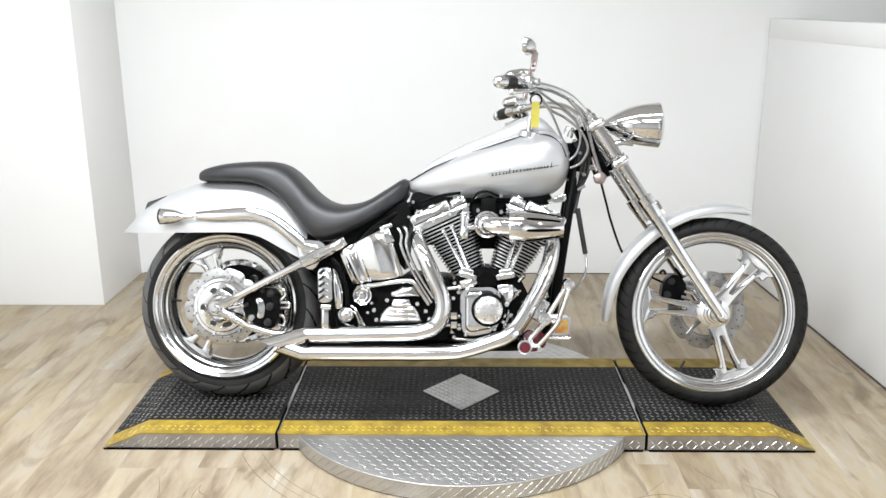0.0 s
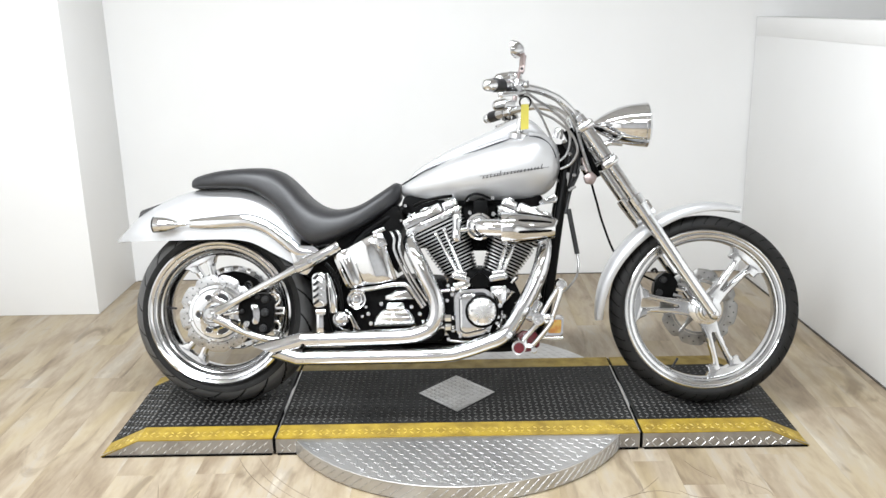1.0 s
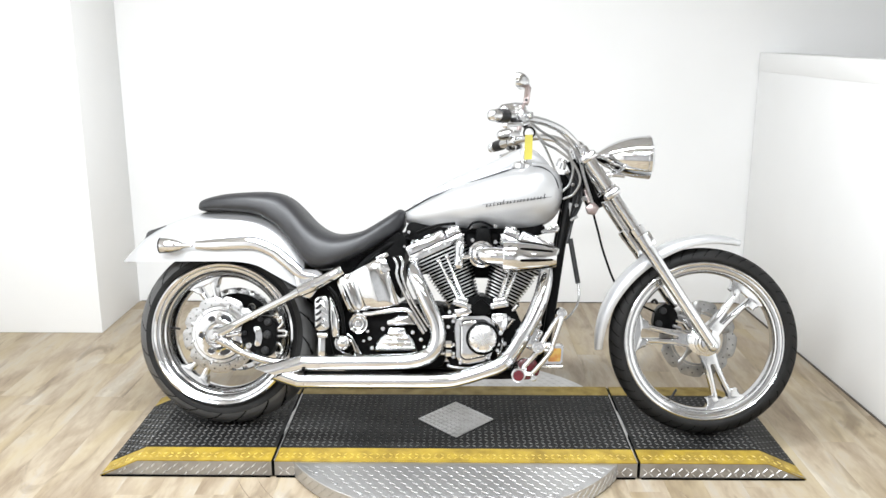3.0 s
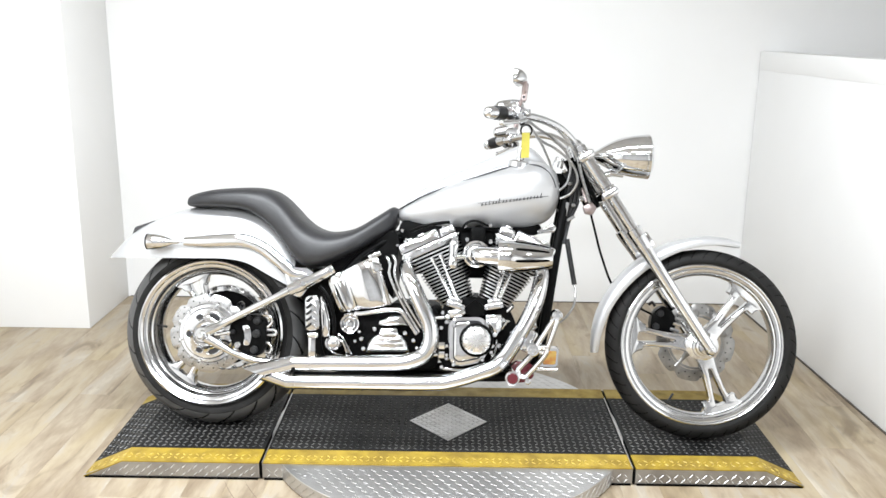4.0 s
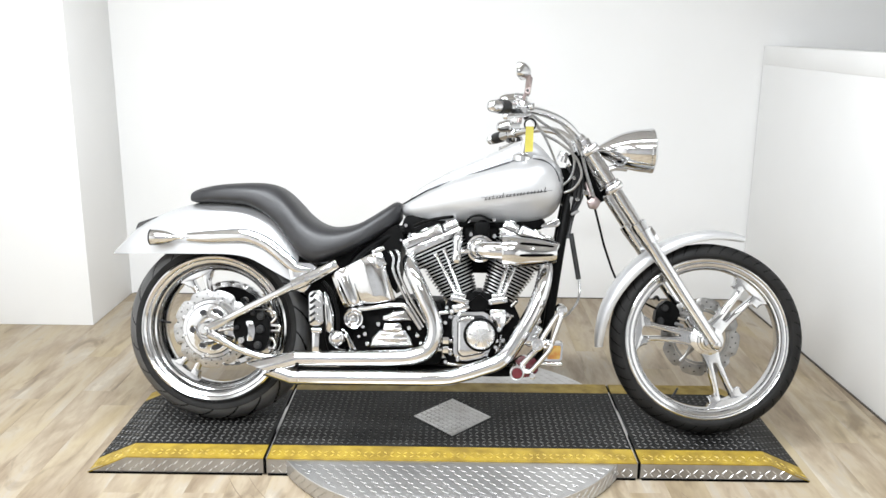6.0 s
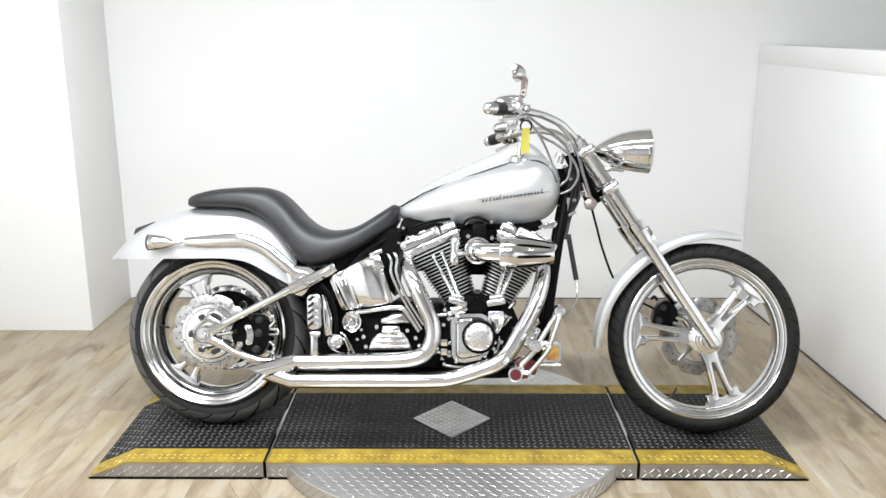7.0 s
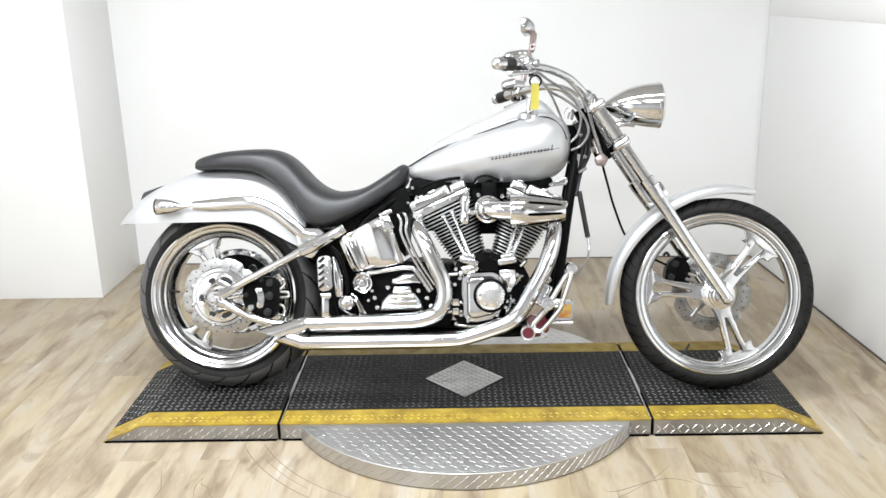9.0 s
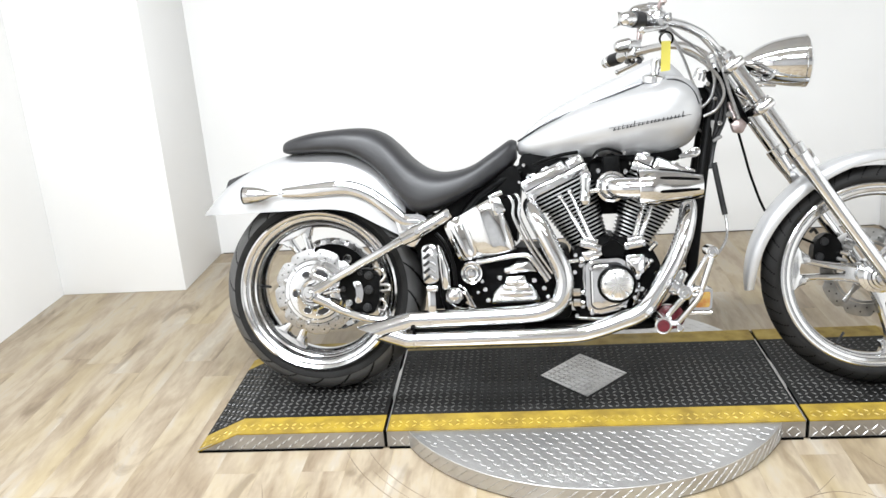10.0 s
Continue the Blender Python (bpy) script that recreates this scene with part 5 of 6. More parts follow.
for pts in (((-0.246, -0.150, 0.600), (-0.232, -0.176, 0.600), (-0.221, -0.180, 0.577), (-0.221, -0.180, 0.540), (-0.183, -0.180, 0.458), (-0.119, -0.176, 0.357)),
            ((-0.228, -0.150, 0.606), (-0.211, -0.176, 0.604), (-0.202, -0.180, 0.583), (-0.204, -0.180, 0.540), (-0.164, -0.180, 0.452), (-0.113, -0.176, 0.372))):
    bm = bmesh.new()
    tube(bm, pts, 0.0050, 10, 4)
    part("oil_line", bm, CHROME, oil, "chrome oil line")
bm = bmesh.new()
lathe(bm, [(0.0, -0.198), (0.010, -0.196), (0.013, -0.188), (0.019, -0.190), (0.023, -0.186), (0.025, -0.180), (0.031, -0.182), (0.0355, -0.174), (0.036, -0.160), (0.030, -0.13)], (-0.350, 0, 0.378), "y", 40)
part("drain_plug", bm, CHROME, oil, "round chrome cap")
bm = bmesh.new()
pillow(bm, rounded([(-0.297, 0.284), (-0.288, 0.320), (-0.261, 0.345), (-0.181, 0.348), (-0.161, 0.324), (-0.148, 0.288)], 0.010), -0.176, -0.120, 0.010, 0.008)
pillow(bm, rounded([(-0.256, 0.340), (-0.249, 0.366), (-0.195, 0.368), (-0.184, 0.342)], 0.006), -0.170, -0.120, 0.008, 0.005)
trans = part("gearbox_cover", bm, CAST, bike, "ribbed chrome gearbox cover")
for i in range(4):
    z = 0.300 + i * 0.016
    bm = bmesh.new()
    block(bm, (0.116 - 0.018 * i, 0.016, 0.0095), pose(-0.222 + 0.001 * i, -0.1805, z), 0.003, 2)
    part("rib", bm, CAST, trans)
bm = bmesh.new()
pillow(bm, rounded([(-0.255, 0.374), (-0.255, 0.390), (-0.220, 0.409), (-0.176, 0.411), (-0.155, 0.376)], 0.006), -0.176, -0.115, 0.012, 0.006)
part("top_cover", bm, CAST, trans, "chrome upper cover")
for q in ((-0.312, 0.328), (-0.138, 0.328), (-0.268, 0.362), (-0.166, 0.352), (-0.304, 0.296)):
    bm = bmesh.new()
    rod(bm, (q[0], -0.176, q[1]), (q[0], -0.130, q[1]), 0.0075, 10)
    part("bolt", bm, CHROME, trans)
bm = bmesh.new()
tube(bm, [(-0.335, -0.165, 0.410), (-0.307, -0.172, 0.412), (-0.260, -0.178, 0.421), (-0.210, -0.182, 0.429), (-0.180, -0.184, 0.424), (-0.157, -0.182, 0.395), (-0.128, -0.178, 0.350)], 0.0075, 12, 4)
part("hose", bm, CHROME, trans, "bright hose")

for x, z, r in ((-0.335, 0.318, 0.006), (-0.322, 0.350, 0.006), (-0.290, 0.268, 0.007), (-0.205, 0.262, 0.006), (-0.128, 0.300, 0.007), (-0.365, 0.268, 0.007), (-0.385, 0.262, 0.005)):
    bm = bmesh.new()
    rod(bm, (x, -0.155, z), (x, -0.130, z), r, 10)
    part("case_bolt", bm, CHROME, gearbox, "chrome case bolt")
for pts, r in ((((-0.388, -0.165, 0.340), (-0.372, -0.172, 0.330), (-0.350, -0.172, 0.290), (-0.335, -0.168, 0.262)), 0.0038), (((-0.430, -0.160, 0.300), (-0.400, -0.165, 0.276), (-0.360, -0.165, 0.268), (-0.31, -0.16, 0.262)), 0.0045)):
    bm = bmesh.new()
    tube(bm, pts, r, 8, 4)
    part("line", bm, CHROME, gearbox, "thin chrome line")

peg = thing("passenger_peg", "", "")
peg.parent = bike
tagged(peg, "folded passenger foot peg with chevron grips")
bm = bmesh.new()
prism(bm, rounded([(-0.490, 0.468), (-0.446, 0.474), (-0.441, 0.360), (-0.486, 0.354)], 0.014, 4), -0.232, -0.212, 0.005, 2)
part("peg_body", bm, ALLOY, peg, "bright peg body")
for i in range(5):
    for s in (-1, 1):
        bm = bmesh.new()
        block(bm, (0.024, 0.008, 0.008), pose(-0.466 + s * 0.009, -0.233, 0.374 + i * 0.021, 0, s * 38, 0), 0.002, 1)
        part("chevron", bm, PLASTIC if s < 0 else CHROME, peg)
bm = bmesh.new()
rod(bm, (-0.480, -0.22, 0.342), (-0.446, -0.22, 0.342), 0.010, 12)
block(bm, (0.024, 0.014, 0.07), pose(-0.466, -0.215, 0.305), 0.004)
part("clevis", bm, CHROME, peg, "chrome clevis")
bm = bmesh.new()
pillow(bm, rounded([(-0.448, 0.470), (-0.433, 0.451), (-0.414, 0.390), (-0.414, 0.334), (-0.437, 0.330), (-0.446, 0.389)], 0.008), -0.186, -0.165, 0.010, 0.004)
part("side_plate", bm, CAST, bike, "chrome side plate")
bm = bmesh.new()
tube(bm, [(-0.450, -0.195, 0.500), (-0.425, -0.197, 0.470), (-0.402, -0.198, 0.410), (-0.396, -0.198, 0.345)], 0.006, 10, 4)
part("guard_rod", bm, BLACK, bike, "black curved rod")
bm = bmesh.new()
lathe(bm, [(0.0, -0.208), (0.012, -0.207), (0.017, -0.203), (0.019, -0.206), (0.024, -0.202), (0.0255, -0.192), (0.025, -0.15)], (-0.402, 0, 0.315), "y", 28)
tube(bm, [(-0.388, -0.195, 0.330), (-0.368, -0.196, 0.318), (-0.354, -0.196, 0.285)], 0.004, 8, 4)
part("pivot_cap", bm, CHROME, bike, "domed chrome pivot cap")

# forward controls, near side
control = thing("forward_control", "", "")
control.parent = bike
tagged(control, "chrome forward foot control with brake pedal")
bm = bmesh.new()
for p, q, half_p, half_q, r in (((0.216, 0.240), (0.284, 0.318), 0.017, 0.014, 0.0088), ((0.276, 0.318), (0.321, 0.418), 0.017, 0.006, 0.0085)):
    p, q = Vector((p[0], -0.245, p[1])), Vector((q[0], -0.250, q[1]))
    ahead = (q - p).normalized()
    side = ahead.cross(Vector((0, 1, 0))).normalized()
    tube(bm, [p - ahead * half_p * 0.6, p + side * half_p * 0.8, p + side * half_p + ahead * 0.012, q + side * half_q - ahead * 0.010, q + ahead * half_q * 0.6, q - side * half_q - ahead * 0.010, p - side * half_p + ahead * 0.012, p - side * half_p * 0.8, p - ahead * half_p * 0.6],
         r, 12, 4, squash=1.3)
part("linkage", bm, CHROME, control, "chrome pedal arms")
bm = bmesh.new()
rod(bm, (0.324, -0.272, 0.430), (0.324, -0.200, 0.430), 0.017, 18)
rod(bm, (0.324, -0.276, 0.430), (0.324, -0.270, 0.430), 0.010, 18)
part("pedal", bm, CHROME, control, "round chrome brake pedal")
bm = bmesh.new()
rod(bm, (0.250, -0.268, 0.318), (0.250, -0.190, 0.318), 0.020, 20)
rod(bm, (0.250, -0.274, 0.318), (0.250, -0.266, 0.318), 0.010, 12)
part("pivot", bm, CHROME, control, "chrome pivot")
bm = bmesh.new()
block(bm, (0.060, 0.050, 0.075), pose(0.228, -0.175, 0.345, 0, 30, 0), 0.010, 3)
rod(bm, (0.222, -0.170, 0.375), (0.262, -0.170, 0.395), 0.016, 16)
part("master_cylinder", bm, CAST, control, "chrome brake cylinder")
bm = bmesh.new()
prism(bm, rounded([(0.165, 0.235), (0.20, 0.275), (0.25, 0.268), (0.262, 0.225), (0.235, 0.205), (0.19, 0.200)], 0.012), -0.190, -0.160, 0.004)
part("mount", bm, RED, control, "dark red mounting bracket")
bm = bmesh.new()
rod(bm, (0.186, -0.300, 0.232), (0.186, -0.180, 0.232), 0.023, 28)
footpeg = part("foot_peg", bm, CHROME, control, "chrome foot peg")
bm = bmesh.new()
lathe(bm, [(0.0, -0.304), (0.016, -0.3035), (0.0175, -0.301), (0.0175, -0.298)], (0.186, 0, 0.232), "y", 28)
part("reflector", bm, RED, footpeg, "round red reflector")
bm = bmesh.new()
rod(bm, (0.236, -0.262, 0.218), (0.236, -0.200, 0.218), 0.010, 16)
part("stop_bolt", bm, CHROME, control)
signal = thing("front_marker", "", "")
signal.parent = bike
tagged(signal, "square chrome marker lamp with amber lens")
bm = bmesh.new()
prism(bm, rounded([(0.276, 0.316), (0.338, 0.318), (0.334, 0.256), (0.270, 0.258)], 0.006), -0.190, -0.120, 0.004)
part("housing", bm, CHROME, signal, "chrome lamp housing")
bm = bmesh.new()
prism(bm, rounded([(0.290, 0.308), (0.330, 0.310), (0.327, 0.266), (0.286, 0.265)], 0.005), -0.196, -0.188, 0.002)
part("lens", bm, AMBER, signal, "amber lens")
bm = bmesh.new()
rod(bm, (0.258, -0.185, 0.250), (0.336, -0.185, 0.248), 0.007, 10)
part("lower_bar", bm, CHROME, signal, "chrome bar under the lamp")

# ---- front end ----
ALONG = (Vector((0.842, 0, 0.312)) - Vector((0.404, 0, 0.972))).normalized()
for s in (-1, 1):
    top, low = Vector((0.404, s * 0.112, 0.972)), Vector((0.846, s * 0.112, 0.318))
    knee = Vector((0.594, s * 0.112, 0.690))
    bm = bmesh.new()
    rod(bm, top, knee + ALONG * 0.05, 0.0195, 24)
    leg = part("fork_leg", bm, CHROME, bike, "chrome fork leg")
    bm = bmesh.new()
    rod(bm, top + ALONG * 0.035, top + ALONG * 0.150, 0.0222, 24)
    rod(bm, top + ALONG * 0.150, top + ALONG * 0.158, 0.029, 24)
    part("upper_cover", bm, CHROME, leg, "chrome upper fork cover")
    bm = bmesh.new()
    rod(bm, knee - ALONG * 0.030, knee + ALONG * 0.004, 0.0275, 24)
    rod(bm, knee, knee + ALONG * 0.055, 0.0265, 24, 0.0235)
    rod(bm, knee + ALONG * 0.05, low, 0.0225, 24, 0.0185)
    ball(bm, low, 0.020)
    part("slider", bm, CHROME, leg, "chrome lower slider")
    bm = bmesh.new()
    block(bm, (0.03, 0.018, 0.055), Matrix.Translation(knee + ALONG * 0.03 + Vector((0.02, -s * 0.018, 0.012))) @ Matrix.Rotation(-0.59, 4, "Y"), 0.006, 2)
    part("fender_mount", bm, CHROME, leg, "chrome fender mount")
    bm = bmesh.new()
    rod(bm, top - ALONG * 0.016, top + ALONG * 0.004, 0.018, 6)
    part("cap_nut", bm, CHROME, leg, "chrome fork cap")
bm = bmesh.new()
rod(bm, (AHEAD.x, -0.128, AHEAD.z), (AHEAD.x, 0.128, AHEAD.z), 0.011, 16)
part("front_axle", bm, CHROME, bike, "front axle")
for d, label in ((0.025, "upper chrome fork clamp"), (0.172, "lower chrome fork clamp")):
    bm = bmesh.new()
    mid = Vector((0.404, 0, 0.972)) + ALONG * d
    turn = Matrix.Translation(mid) @ Matrix.Rotation(math.atan2(ALONG.x, ALONG.z) + math.pi, 4, "Y")
    block(bm, (0.060, 0.285, 0.030), turn, 0.012, 3)
    part("fork_clamp", bm, CHROME, bike, label)
# front brake caliper on the far leg
bm = bmesh.new()
prism(bm, rounded([(0.672, 0.365), (0.680, 0.425), (0.720, 0.455), (0.762, 0.420), (0.758, 0.350), (0.712, 0.335)], 0.018), 0.042, 0.090, 0.006)
fcal = part("front_caliper", bm, BLACK, bike, "black front brake caliper")
for i in range(4):
    bm = bmesh.new()
    rod(bm, (0.742 + 0.008 * i, 0.036, 0.372 + i * 0.019), (0.772 + 0.008 * i, 0.036, 0.362 + i * 0.019), 0.006, 8)
    part("bolt", bm, CHROME if i % 2 else DARKSTEEL, fcal)
for q in ((0.694, 0.378), (0.708, 0.424)):
    bm = bmesh.new()
    rod(bm, (q[0], 0.036, q[1]), (q[0], 0.046, q[1]), 0.013, 14)
    part("piston_cap", bm, PLASTIC, fcal)
bm = bmesh.new()
tube(bm, [(0.690, 0.05, 0.448), (0.680, 0.05, 0.462), (0.668, 0.05, 0.452)], 0.005, 8, 3)
part("bleed_nipple", bm, PLASTIC, fcal)
# front fender: an arched strip round the wheel
bm = bmesh.new()
rings = []
for i in range(31):
    a = math.radians(186 - i * (186 - 70) / 30)
    r = 0.3685 + 0.0065 * math.cos(2 * math.pi * i / 30)
    skirt = 0.008 + 0.030 * math.sin(math.pi * min(1.0, (i + 2) / 33)) ** 0.5
    half_w = 0.062 * min(1.0, 0.30 + 0.70 * math.sin(math.pi * min(1, max(0, i / 30))) ** 0.6)
    outer, inner = [], []
    for s in range(13):
        t = -1 + 2 * s / 12
        q = r - skirt * abs(t) ** 2.6
        outer.append((AHEAD.x + q * math.cos(a), half_w * math.sin(t * math.pi / 2), AHEAD.z + q * math.sin(a)))
        q -= 0.004
        inner.append((AHEAD.x + q * math.cos(a), (half_w - 0.003) * math.sin(t * math.pi / 2), AHEAD.z + q * math.sin(a)))
    rings.append(outer + list(reversed(inner)))
loft(bm, rings)
part("front_fender", bm, SILVER, bike, "slim silver front fender", 50)

# head lamp
lamp = thing("head_lamp", "", "")
lamp.parent = bike
tagged(lamp, "bullet-shaped chrome head lamp")
bm = bmesh.new()
prof = curve_points([(0.0, 0.452), (0.010, 0.456), (0.028, 0.480), (0.047, 0.512), (0.062, 0.548), (0.071, 0.588), (0.0750, 0.622), (0.0755, 0.632)], 3)
lathe(bm, [*prof, (0.0772, 0.634), (0.0772, 0.644), (0.074, 0.647)], (0, 0, 0.965), "x", 56)
part("shell", bm, CHROME, lamp, "chrome shell")
bm = bmesh.new()
lathe(bm, [(0.073, 0.645), (0.055, 0.654), (0.03, 0.659), (0.0, 0.661)], (0, 0, 0.965), "x", 48)
part("lens", bm, CLEAR, lamp, "clear lens")
bm = bmesh.new()
tube(bm, [(0.462, 0, 0.875), (0.490, 0, 0.895), (0.520, 0, 0.905), (0.56, 0, 0.900)], [0.012, 0.011, 0.010, 0.008], 12, 4)
block(bm, (0.05, 0.05, 0.03), pose(0.470, 0, 0.880, 0, 35, 0), 0.006)
part("bracket", bm, CHROME, lamp, "chrome lamp bracket")

# handlebar
def squarer(bm):
    """Draws a disc about the x axis out into a rounded rectangle."""
    for v in bm.verts:
        a = math.atan2(v.co.z, v.co.y)
        k = (abs(math.cos(a)) ** 4 + abs(math.sin(a)) ** 4) ** -0.25
        v.co.y, v.co.z = v.co.y * k, v.co.z * k


bm = bmesh.new()
right = [(0.398, -0.045, 0.955), (0.393, -0.055, 0.985), (0.374, -0.080, 1.006), (0.332, -0.120, 1.040), (0.275, -0.180, 1.058), (0.215, -0.260, 1.060), (0.168, -0.318, 1.055), (0.110, -0.400, 1.048)]
for s in (1, -1):
    tube(bm, [(x, s * y, z) for x, y, z in right], 0.0135, 16, 5)
rod(bm, (0.390, -0.06, 0.985), (0.390, 0.06, 0.985), 0.0135, 16)
bar = part("handlebar", bm, CHROME, bike, "swept chrome handlebar")
for s in (-1, 1):
    bm = bmesh.new()
    rod(bm, (0.408, s * 0.045, 0.945), (0.392, s * 0.050, 0.990), 0.022, 20)
    ball(bm, (0.391, s * 0.050, 0.994), 0.022)
    part("riser", bm, CHROME, bar, "chrome riser")
for s in (-1, 1):
    bm = bmesh.new()
    tube(bm, [(0.162, s * 0.325, 1.057), (0.132, s * 0.368, 1.052), (0.100, s * 0.415, 1.0465)], 0.0185, 20, 4)
    grip = part("grip", bm, CHROME, bar, "chrome grip with rubber band")
    bm = bmesh.new()
    rod(bm, (0.136, s * 0.3625, 1.0525), (0.108, s * 0.403, 1.0479), 0.0215, 20)
    part("rubber_band", bm, PLASTIC, grip, "black rubber band")
    bm = bmesh.new()
    rod(bm, (0.104, s * 0.409, 1.047), (0.092, s * 0.427, 1.0445), 0.0205, 20, 0.018)
    ball(bm, (0.092, s * 0.427, 1.0445), 0.0185)
    part("end_cap", bm, CHROME, bar, "chrome grip end")
    bm = bmesh.new()
    block(bm, (0.052, 0.046, 0.042), pose(0.180, s * 0.312, 1.060, 0, 0, s * 40), 0.012, 3)
    block(bm, (0.05, 0.035, 0.030), pose(0.172, s * 0.300, 1.080, 0, 0, s * 40), 0.006, 2)
    rod(bm, (0.172, s * 0.300, 1.092), (0.172, s * 0.300, 1.098), 0.020, 20)
    part("switch_housing", bm, CHROME, bar, "chrome switch and reservoir housing")
    bm = bmesh.new()
    block(bm, (0.030, 0.020, 0.016), pose(0.168, s * 0.345, 1.036, 0, 0, s * 40), 0.004, 2)
    rod(bm, (0.196, s * 0.300, 1.030), (0.196, s * 0.330, 1.030), 0.009, 12)
    part("switch_pad", bm, PLASTIC, bar, "black switch pad")
    bm = bmesh.new()
    rod(bm, (0.132, s * 0.300, 1.080), (0.168, s * 0.292, 1.086), 0.022, 20)
    ball(bm, (0.130, s * 0.300, 1.080), 0.021)
    part("reservoir", bm, CHROME, bar, "round chrome fluid reservoir")
    bm = bmesh.new()
    rod(bm, (0.160, s * 0.318, 1.100), (0.204, s * 0.318, 1.097), 0.004, 8)
    block(bm, (0.016, 0.02, 0.016), pose(0.190, s * 0.335, 1.048, 10, 20, 0), 0.002, 1)
    block(bm, (0.012, 0.02, 0.022), pose(0.212, s * 0.315, 1.062, 0, 0, 30), 0.002, 1)
    rod(bm, (0.150, s * 0.335, 1.035), (0.166, s * 0.340, 1.028), 0.007, 10)
    part("switch_details", bm, DARKSTEEL, bar, "small dark switch parts")
    bm = bmesh.new()
    for dx, dz in ((0.0, 0.0), (0.022, -0.004), (-0.012, -0.022)):
        ball(bm, (0.186 + dx, s * 0.334, 1.062 + dz), 0.0075, n=12)
    part("clamp_bolts", bm, CHROME, bar, "chrome clamp bolts")
    bm = bmesh.new()
    tube(bm, [(0.206, s * 0.318, 1.040), (0.186, s * 0.362, 1.028), (0.158, s * 0.408, 1.020), (0.132, s * 0.440, 1.012)], [0.008, 0.007, 0.0075, 0.008], 12, 4, squash=0.7)
    ball(bm, (0.131, s * 0.441, 1.012), 0.010)
    part("lever", bm, CHROME, bar, "chrome hand lever")
    bm = bmesh.new()
    tube(bm, [(0.186, s * 0.318, 1.085), (0.194, s * 0.326, 1.105), (0.199, s * 0.335, 1.130), (0.201, s * 0.342, 1.156)], [0.006, 0.0055, 0.008, 0.007], 12, 4)
    block(bm, (0.019, 0.007, 0.056), pose(0.2005, s * 0.333, 1.124, 0, 8, 0), 0.003, 1)
    stem = part("mirror_stem", bm, REFLECT_TINT, bar, "drilled steel mirror stem, brownish from a painted reflection")
    off = (0.0, 0.0) if s < 0 else (-0.052, 0.012)
    for dz in (0.012, 0.029, 0.044):
        bm = bmesh.new()
        rod(bm, (0.1965 + 0.14 * dz, s * 0.333 - 0.0060, 1.096 + dz), (0.1965 + 0.14 * dz, s * 0.333 + 0.0060, 1.096 + dz), 0.0048, 8)
        part("stem_hole", bm, INK, stem)
    bm = bmesh.new()
    lathe(bm, [(0.0, -0.026), (0.45, -0.022), (0.80, -0.012), (0.97, 0.002), (1.0, 0.010), (0.96, 0.012)], axis="x", n=40)
    squarer(bm)
    bmesh.ops.transform(bm, matrix=pose(0.183 + off[0], s * 0.352, 1.165 + off[1], 0, 0, s * 14) @ Matrix.Diagonal((-0.9, 0.043, 0.0245, 1)), verts=bm.verts)
    head = part("mirror_shell", bm, CHROME, stem, "oval chrome mirror")
    bm = bmesh.new()
    lathe(bm, [(0.0, 0.0), (0.93, 0.0), (0.93, 0.001), (0.0, 0.001)], axis="x", n=40)
    squarer(bm)
    bmesh.ops.transform(bm, matrix=pose(0.183 + off[0], s * 0.352, 1.165 + off[1], 0, 0, s * 14) @ Matrix.Translation((-0.0125, 0, 0)) @ Matrix.Diagonal((1, 0.043, 0.0245, 1)), verts=bm.verts)
    part("mirror_glass", bm, MIRROR, stem, "mirror glass")

# cables and hoses
for pts, r, mat, name, label in (
        ([(0.20, -0.285, 1.055), (0.255, -0.20, 1.028), (0.305, -0.12, 1.010), (0.350, -0.085, 0.975), (0.372, -0.07, 0.920), (0.362, -0.06, 0.865), (0.332, -0.055, 0.835)], 0.0045, BRAID, "cable", "braided control cable"),
        ([(0.21, -0.27, 1.045), (0.26, -0.19, 0.995), (0.315, -0.12, 0.975), (0.372, -0.10, 0.930), (0.395, -0.09, 0.875), (0.375, -0.075, 0.83), (0.340, -0.065, 0.812)], 0.0045, BRAID, "cable", "braided control cable"),
        ([(0.21, -0.26, 1.040), (0.262, -0.17, 0.990), (0.295, -0.10, 0.94), (0.312, -0.075, 0.905), (0.335, -0.06, 0.86)], 0.0040, BRAID, "cable", "braided control cable"),
        ([(0.235, -0.235, 1.062), (0.30, -0.15, 1.050), (0.362, -0.10, 1.000), (0.392, -0.085, 0.950), (0.412, -0.075, 0.880), (0.44, -0.065, 0.80)], 0.0055, BRAID, "brake_hose", "braided brake hose"),
        ([(0.235, 0.235, 1.062), (0.30, 0.15, 1.050), (0.362, 0.10, 1.000), (0.392, 0.085, 0.950), (0.412, 0.075, 0.880)], 0.0055, BRAID, "cable", "braided clutch cable"),
        ([(0.455, 0.02, 0.765), (0.474, 0.03, 0.70), (0.498, 0.04, 0.620), (0.545, 0.05, 0.510), (0.62, 0.06, 0.45), (0.70, 0.065, 0.41)], 0.0040, BLACK, "brake_hose", "thin black brake hose"),
        ([(0.365, -0.080, 0.675), (0.374, -0.082, 0.625), (0.386, -0.085, 0.560), (0.393, -0.088, 0.522)], 0.0085, PLASTIC, "hose_sleeve", "black hose sleeve"),
        ([(0.393, -0.088, 0.524), (0.396, -0.10, 0.485), (0.386, -0.13, 0.450), (0.362, -0.16, 0.420), (0.338, -0.20, 0.405)], 0.0038, BRAID, "hose", "thin clear hose")):
    bm = bmesh.new()
    tube(bm, pts, r, 10, 5)
    part(name, bm, mat, bike, label)
bm = bmesh.new()
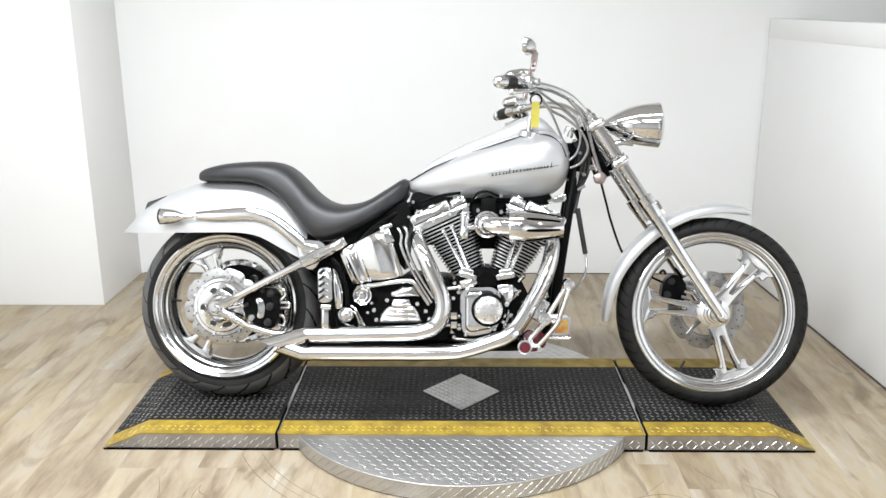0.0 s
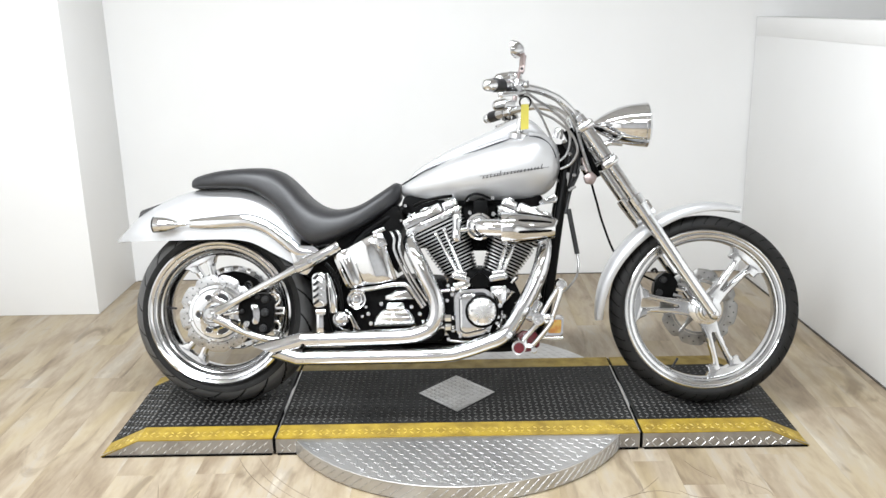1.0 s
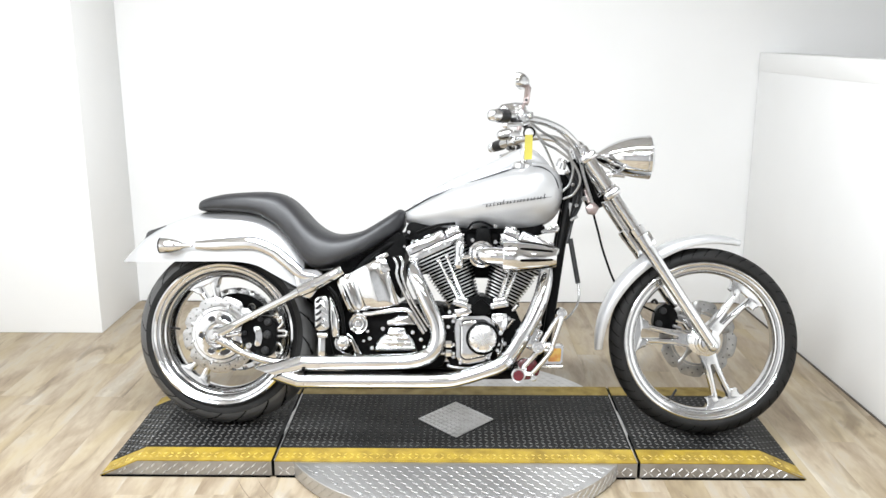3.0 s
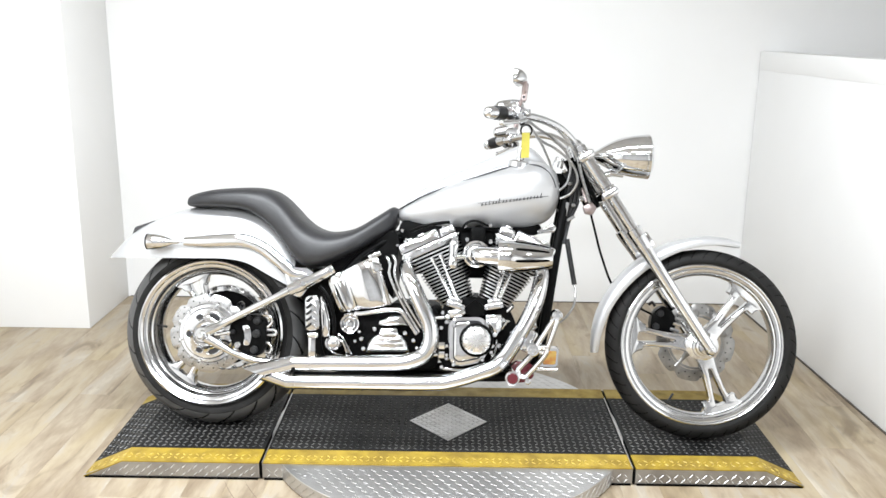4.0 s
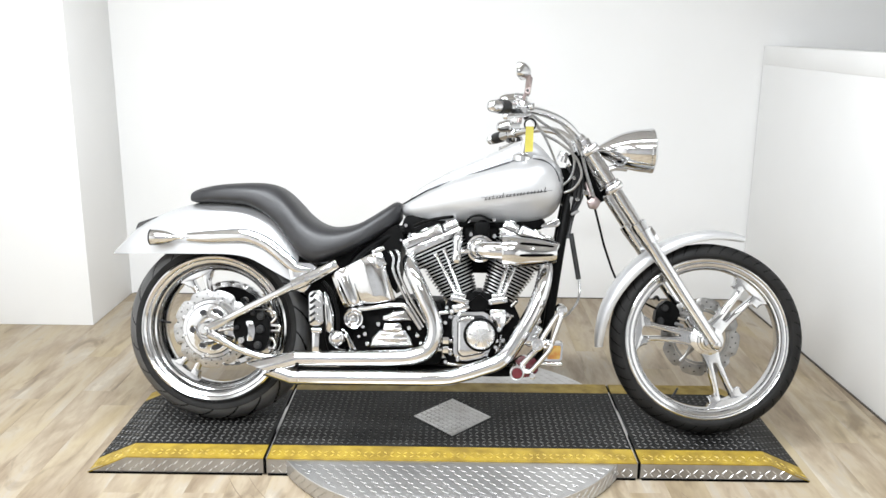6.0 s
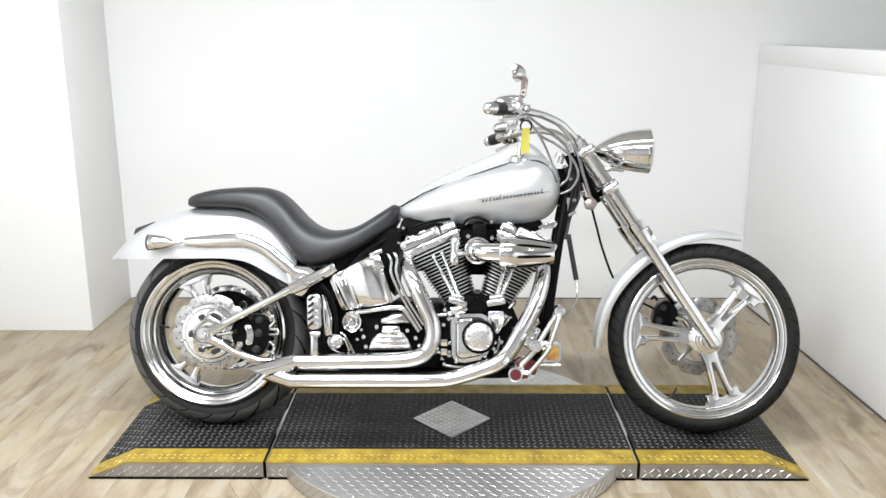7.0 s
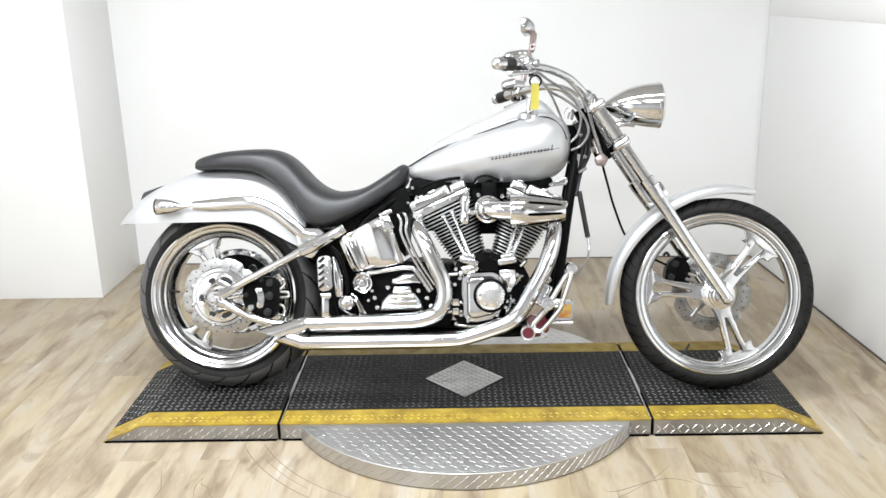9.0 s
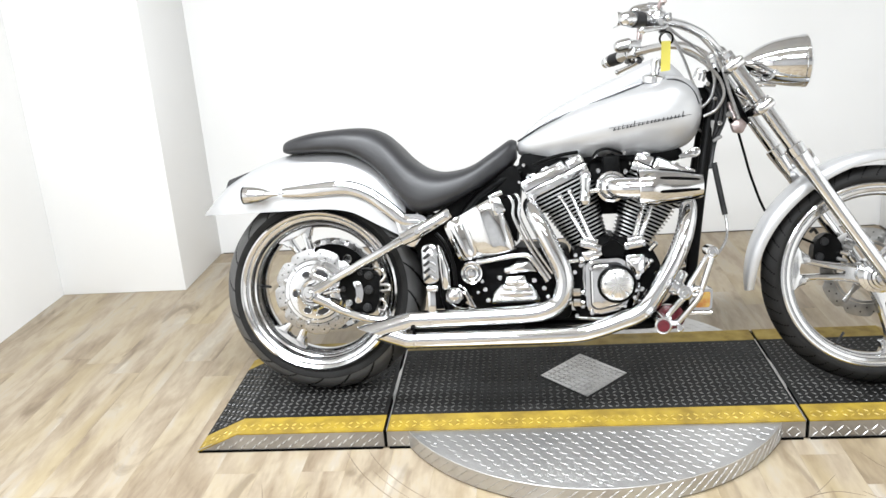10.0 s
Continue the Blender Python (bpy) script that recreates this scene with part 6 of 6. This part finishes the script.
pillow(bm, rounded([(0.418, 0.786), (0.444, 0.806), (0.466, 0.784), (0.452, 0.758), (0.426, 0.762)], 0.006), -0.060, -0.040, 0.005, 0.003)
rod(bm, (0.430, -0.060, 0.800), (0.415, -0.045, 0.850), 0.007, 10)
part("hose_block", bm, REFLECT_TINT, bike, "flat steel hose block below the clamp, brownish reflection painted in")
bm = bmesh.new()
lathe(bm, [(0.0, 0.010), (0.013, 0.009), (0.016, 0.005), (0.017, -0.004), (0.018, -0.024)], axis="z", n=28)
bmesh.ops.transform(bm, matrix=pose(0.336, -0.060, 0.942, 12, 18, 0), verts=bm.verts)
part("ignition_switch", bm, CHROME, bike, "round chrome ignition switch")
for q, r in (((0.412, 0.813), 0.010), ((0.352, 0.905), 0.007), ((0.372, 0.862), 0.006), ((0.385, 0.790), 0.007)):
    bm = bmesh.new()
    rod(bm, (q[0], -0.075, q[1]), (q[0], -0.030, q[1]), r, 14)
    part("neck_bolt", bm, CHROME, bike, "bright bolt at the neck")
bm = bmesh.new()
for k in range(4):
    tube(bm, [(0.350 + 0.012 * k, -0.045 - 0.008 * k, 0.905), (0.372 + 0.010 * k, -0.060, 0.86), (0.362 + 0.013 * k, -0.055, 0.80), (0.350 + 0.008 * k, -0.050, 0.735), (0.338 + 0.006 * k, -0.075, 0.66)], 0.0055, 8, 4)
part("wiring", bm, PLASTIC, bike, "black wiring bundle")
bm = bmesh.new()
block(bm, (0.012, 0.006, 0.050), pose(0.362, -0.066, 0.775, 0, 10, 0), 0.002, 1)
block(bm, (0.030, 0.006, 0.010), pose(0.378, -0.066, 0.745, 0, -30, 0), 0.002, 1)
part("clip", bm, DARKSTEEL, bike, "steel wiring clip")
bm = bmesh.new()
prism(bm, rounded([(0.262, 0.700), (0.318, 0.726), (0.330, 0.712), (0.322, 0.696), (0.270, 0.690)], 0.008), -0.082, -0.066, 0.003)
rod(bm, (0.312, -0.092, 0.710), (0.312, -0.070, 0.710), 0.008, 6)
part("tank_mount", bm, CHROME, bike, "chrome tank mount")
# ---- tag on the bar ----
world_of = bike.matrix_basis
hang = world_of @ Vector((0.208, -0.290, 1.030))
tag = thing("price_tag", "plain yellow card tag hanging from the handlebar", "tag", Matrix.Translation(hang))
bm = bmesh.new()
prism(bm, rounded([(-0.0105, -0.026), (0.0145, -0.026), (0.0155, -0.106), (-0.0105, -0.108)], 0.003), -0.0006, 0.0006, 0.0)
bmesh.ops.transform(bm, matrix=pose(0, 0, 0, 4, 0, 6), verts=bm.verts)
part("card", bm, TAG, tag, "yellow card", 0)
bm = bmesh.new()
ring_lathe(bm, [(0.0150, 0.002), (0.0200, 0.002), (0.0200, 0.007), (0.0150, 0.007)], (0.003, 0.002, -0.020), "y", 32)
part("key_ring", bm, BLACK, tag, "dark ring")

# ---- floor ----
floor = box_object("floor", (LEFT - 0.12, FRONT - 0.12, -0.10), (FAR_RIGHT + 0.12, BACK + 0.12, -0.0065), SUBFLOOR, label="floor of pale rustic wood-look planks laid lengthwise", category="floor")
# scuffed round path of the turntable and a few split lines
bm = bmesh.new()
for r, a0, a1, thick in ((0.724, 206, 246, 0.0011), (0.784, 204, 250, 0.0013), (0.752, 214, 232, 0.0008), (0.784, 296, 322, 0.0008)):
    arc = [math.radians(a0 + (a1 - a0) * k / 12) for k in range(13)]
    tube(bm, [(r * math.cos(a), r * math.sin(a), 0.0) for a in arc], [0.0004] + [thick] * 11 + [0.0004], 6, 2)
for line in (((-0.93, -0.48), (-0.915, -0.53), (-0.90, -0.585), (-0.905, -0.64)), ((-0.79, -0.52), (-0.785, -0.56), (-0.755, -0.585), (-0.745, -0.62), (-0.70, -0.66)), ((-0.79, -0.52), (-0.80, -0.575), (-0.79, -0.63)),
             ((0.72, -0.38), (0.745, -0.44), (0.79, -0.50)), ((0.66, -0.58), (0.60, -0.56), (0.535, -0.575), (0.44, -0.62), (0.40, -0.625)), ((0.66, -0.56), (0.70, -0.595), (0.78, -0.61), (0.80, -0.615)), ((0.85, -0.50), (0.92, -0.56), (0.93, -0.60))):
    tube(bm, [(x, y, 0.0) for x, y in line], [0.0006] + [0.0013] * (len(line) - 2) + [0.0006], 6, 4)
cracks = new("split_lines", finish("split_lines", bm, SEAM))
cracks.parent = floor
tagged(cracks, "thin dark split lines")

PW, GAP = 0.126, 0.0002
bm = bmesh.new()
rows = []
for z, inset in ((-0.0062, 0.0), (-0.0004, 0.0), (0.0, 0.0002)):
    rows.append([(-PW / 2 + GAP / 2 + inset, -0.5 + inset, z), (PW / 2 - GAP / 2 - inset, -0.5 + inset, z), (PW / 2 - GAP / 2 - inset, 0.5 - inset, z), (-PW / 2 + GAP / 2 + inset, 0.5 - inset, z)])
loft(bm, rows)
board = finish("plank", bm, PLANK, 0)
rng = random.Random(11)
x = LEFT + PW / 2 - 0.03
while x < FAR_RIGHT:
    y = FRONT - rng.uniform(0.0, 1.1)
    while y < BACK:
        end = y + 1.22
        a, b = max(y, FRONT), min(end, BACK)
        if b - a > 0.05:
            ob = new("plank", board)
            ob.parent = floor
            ob.location, ob.scale = (x, (a + b) / 2, 0), (1, (b - a) - GAP, 1)
        y = end
    x += PW
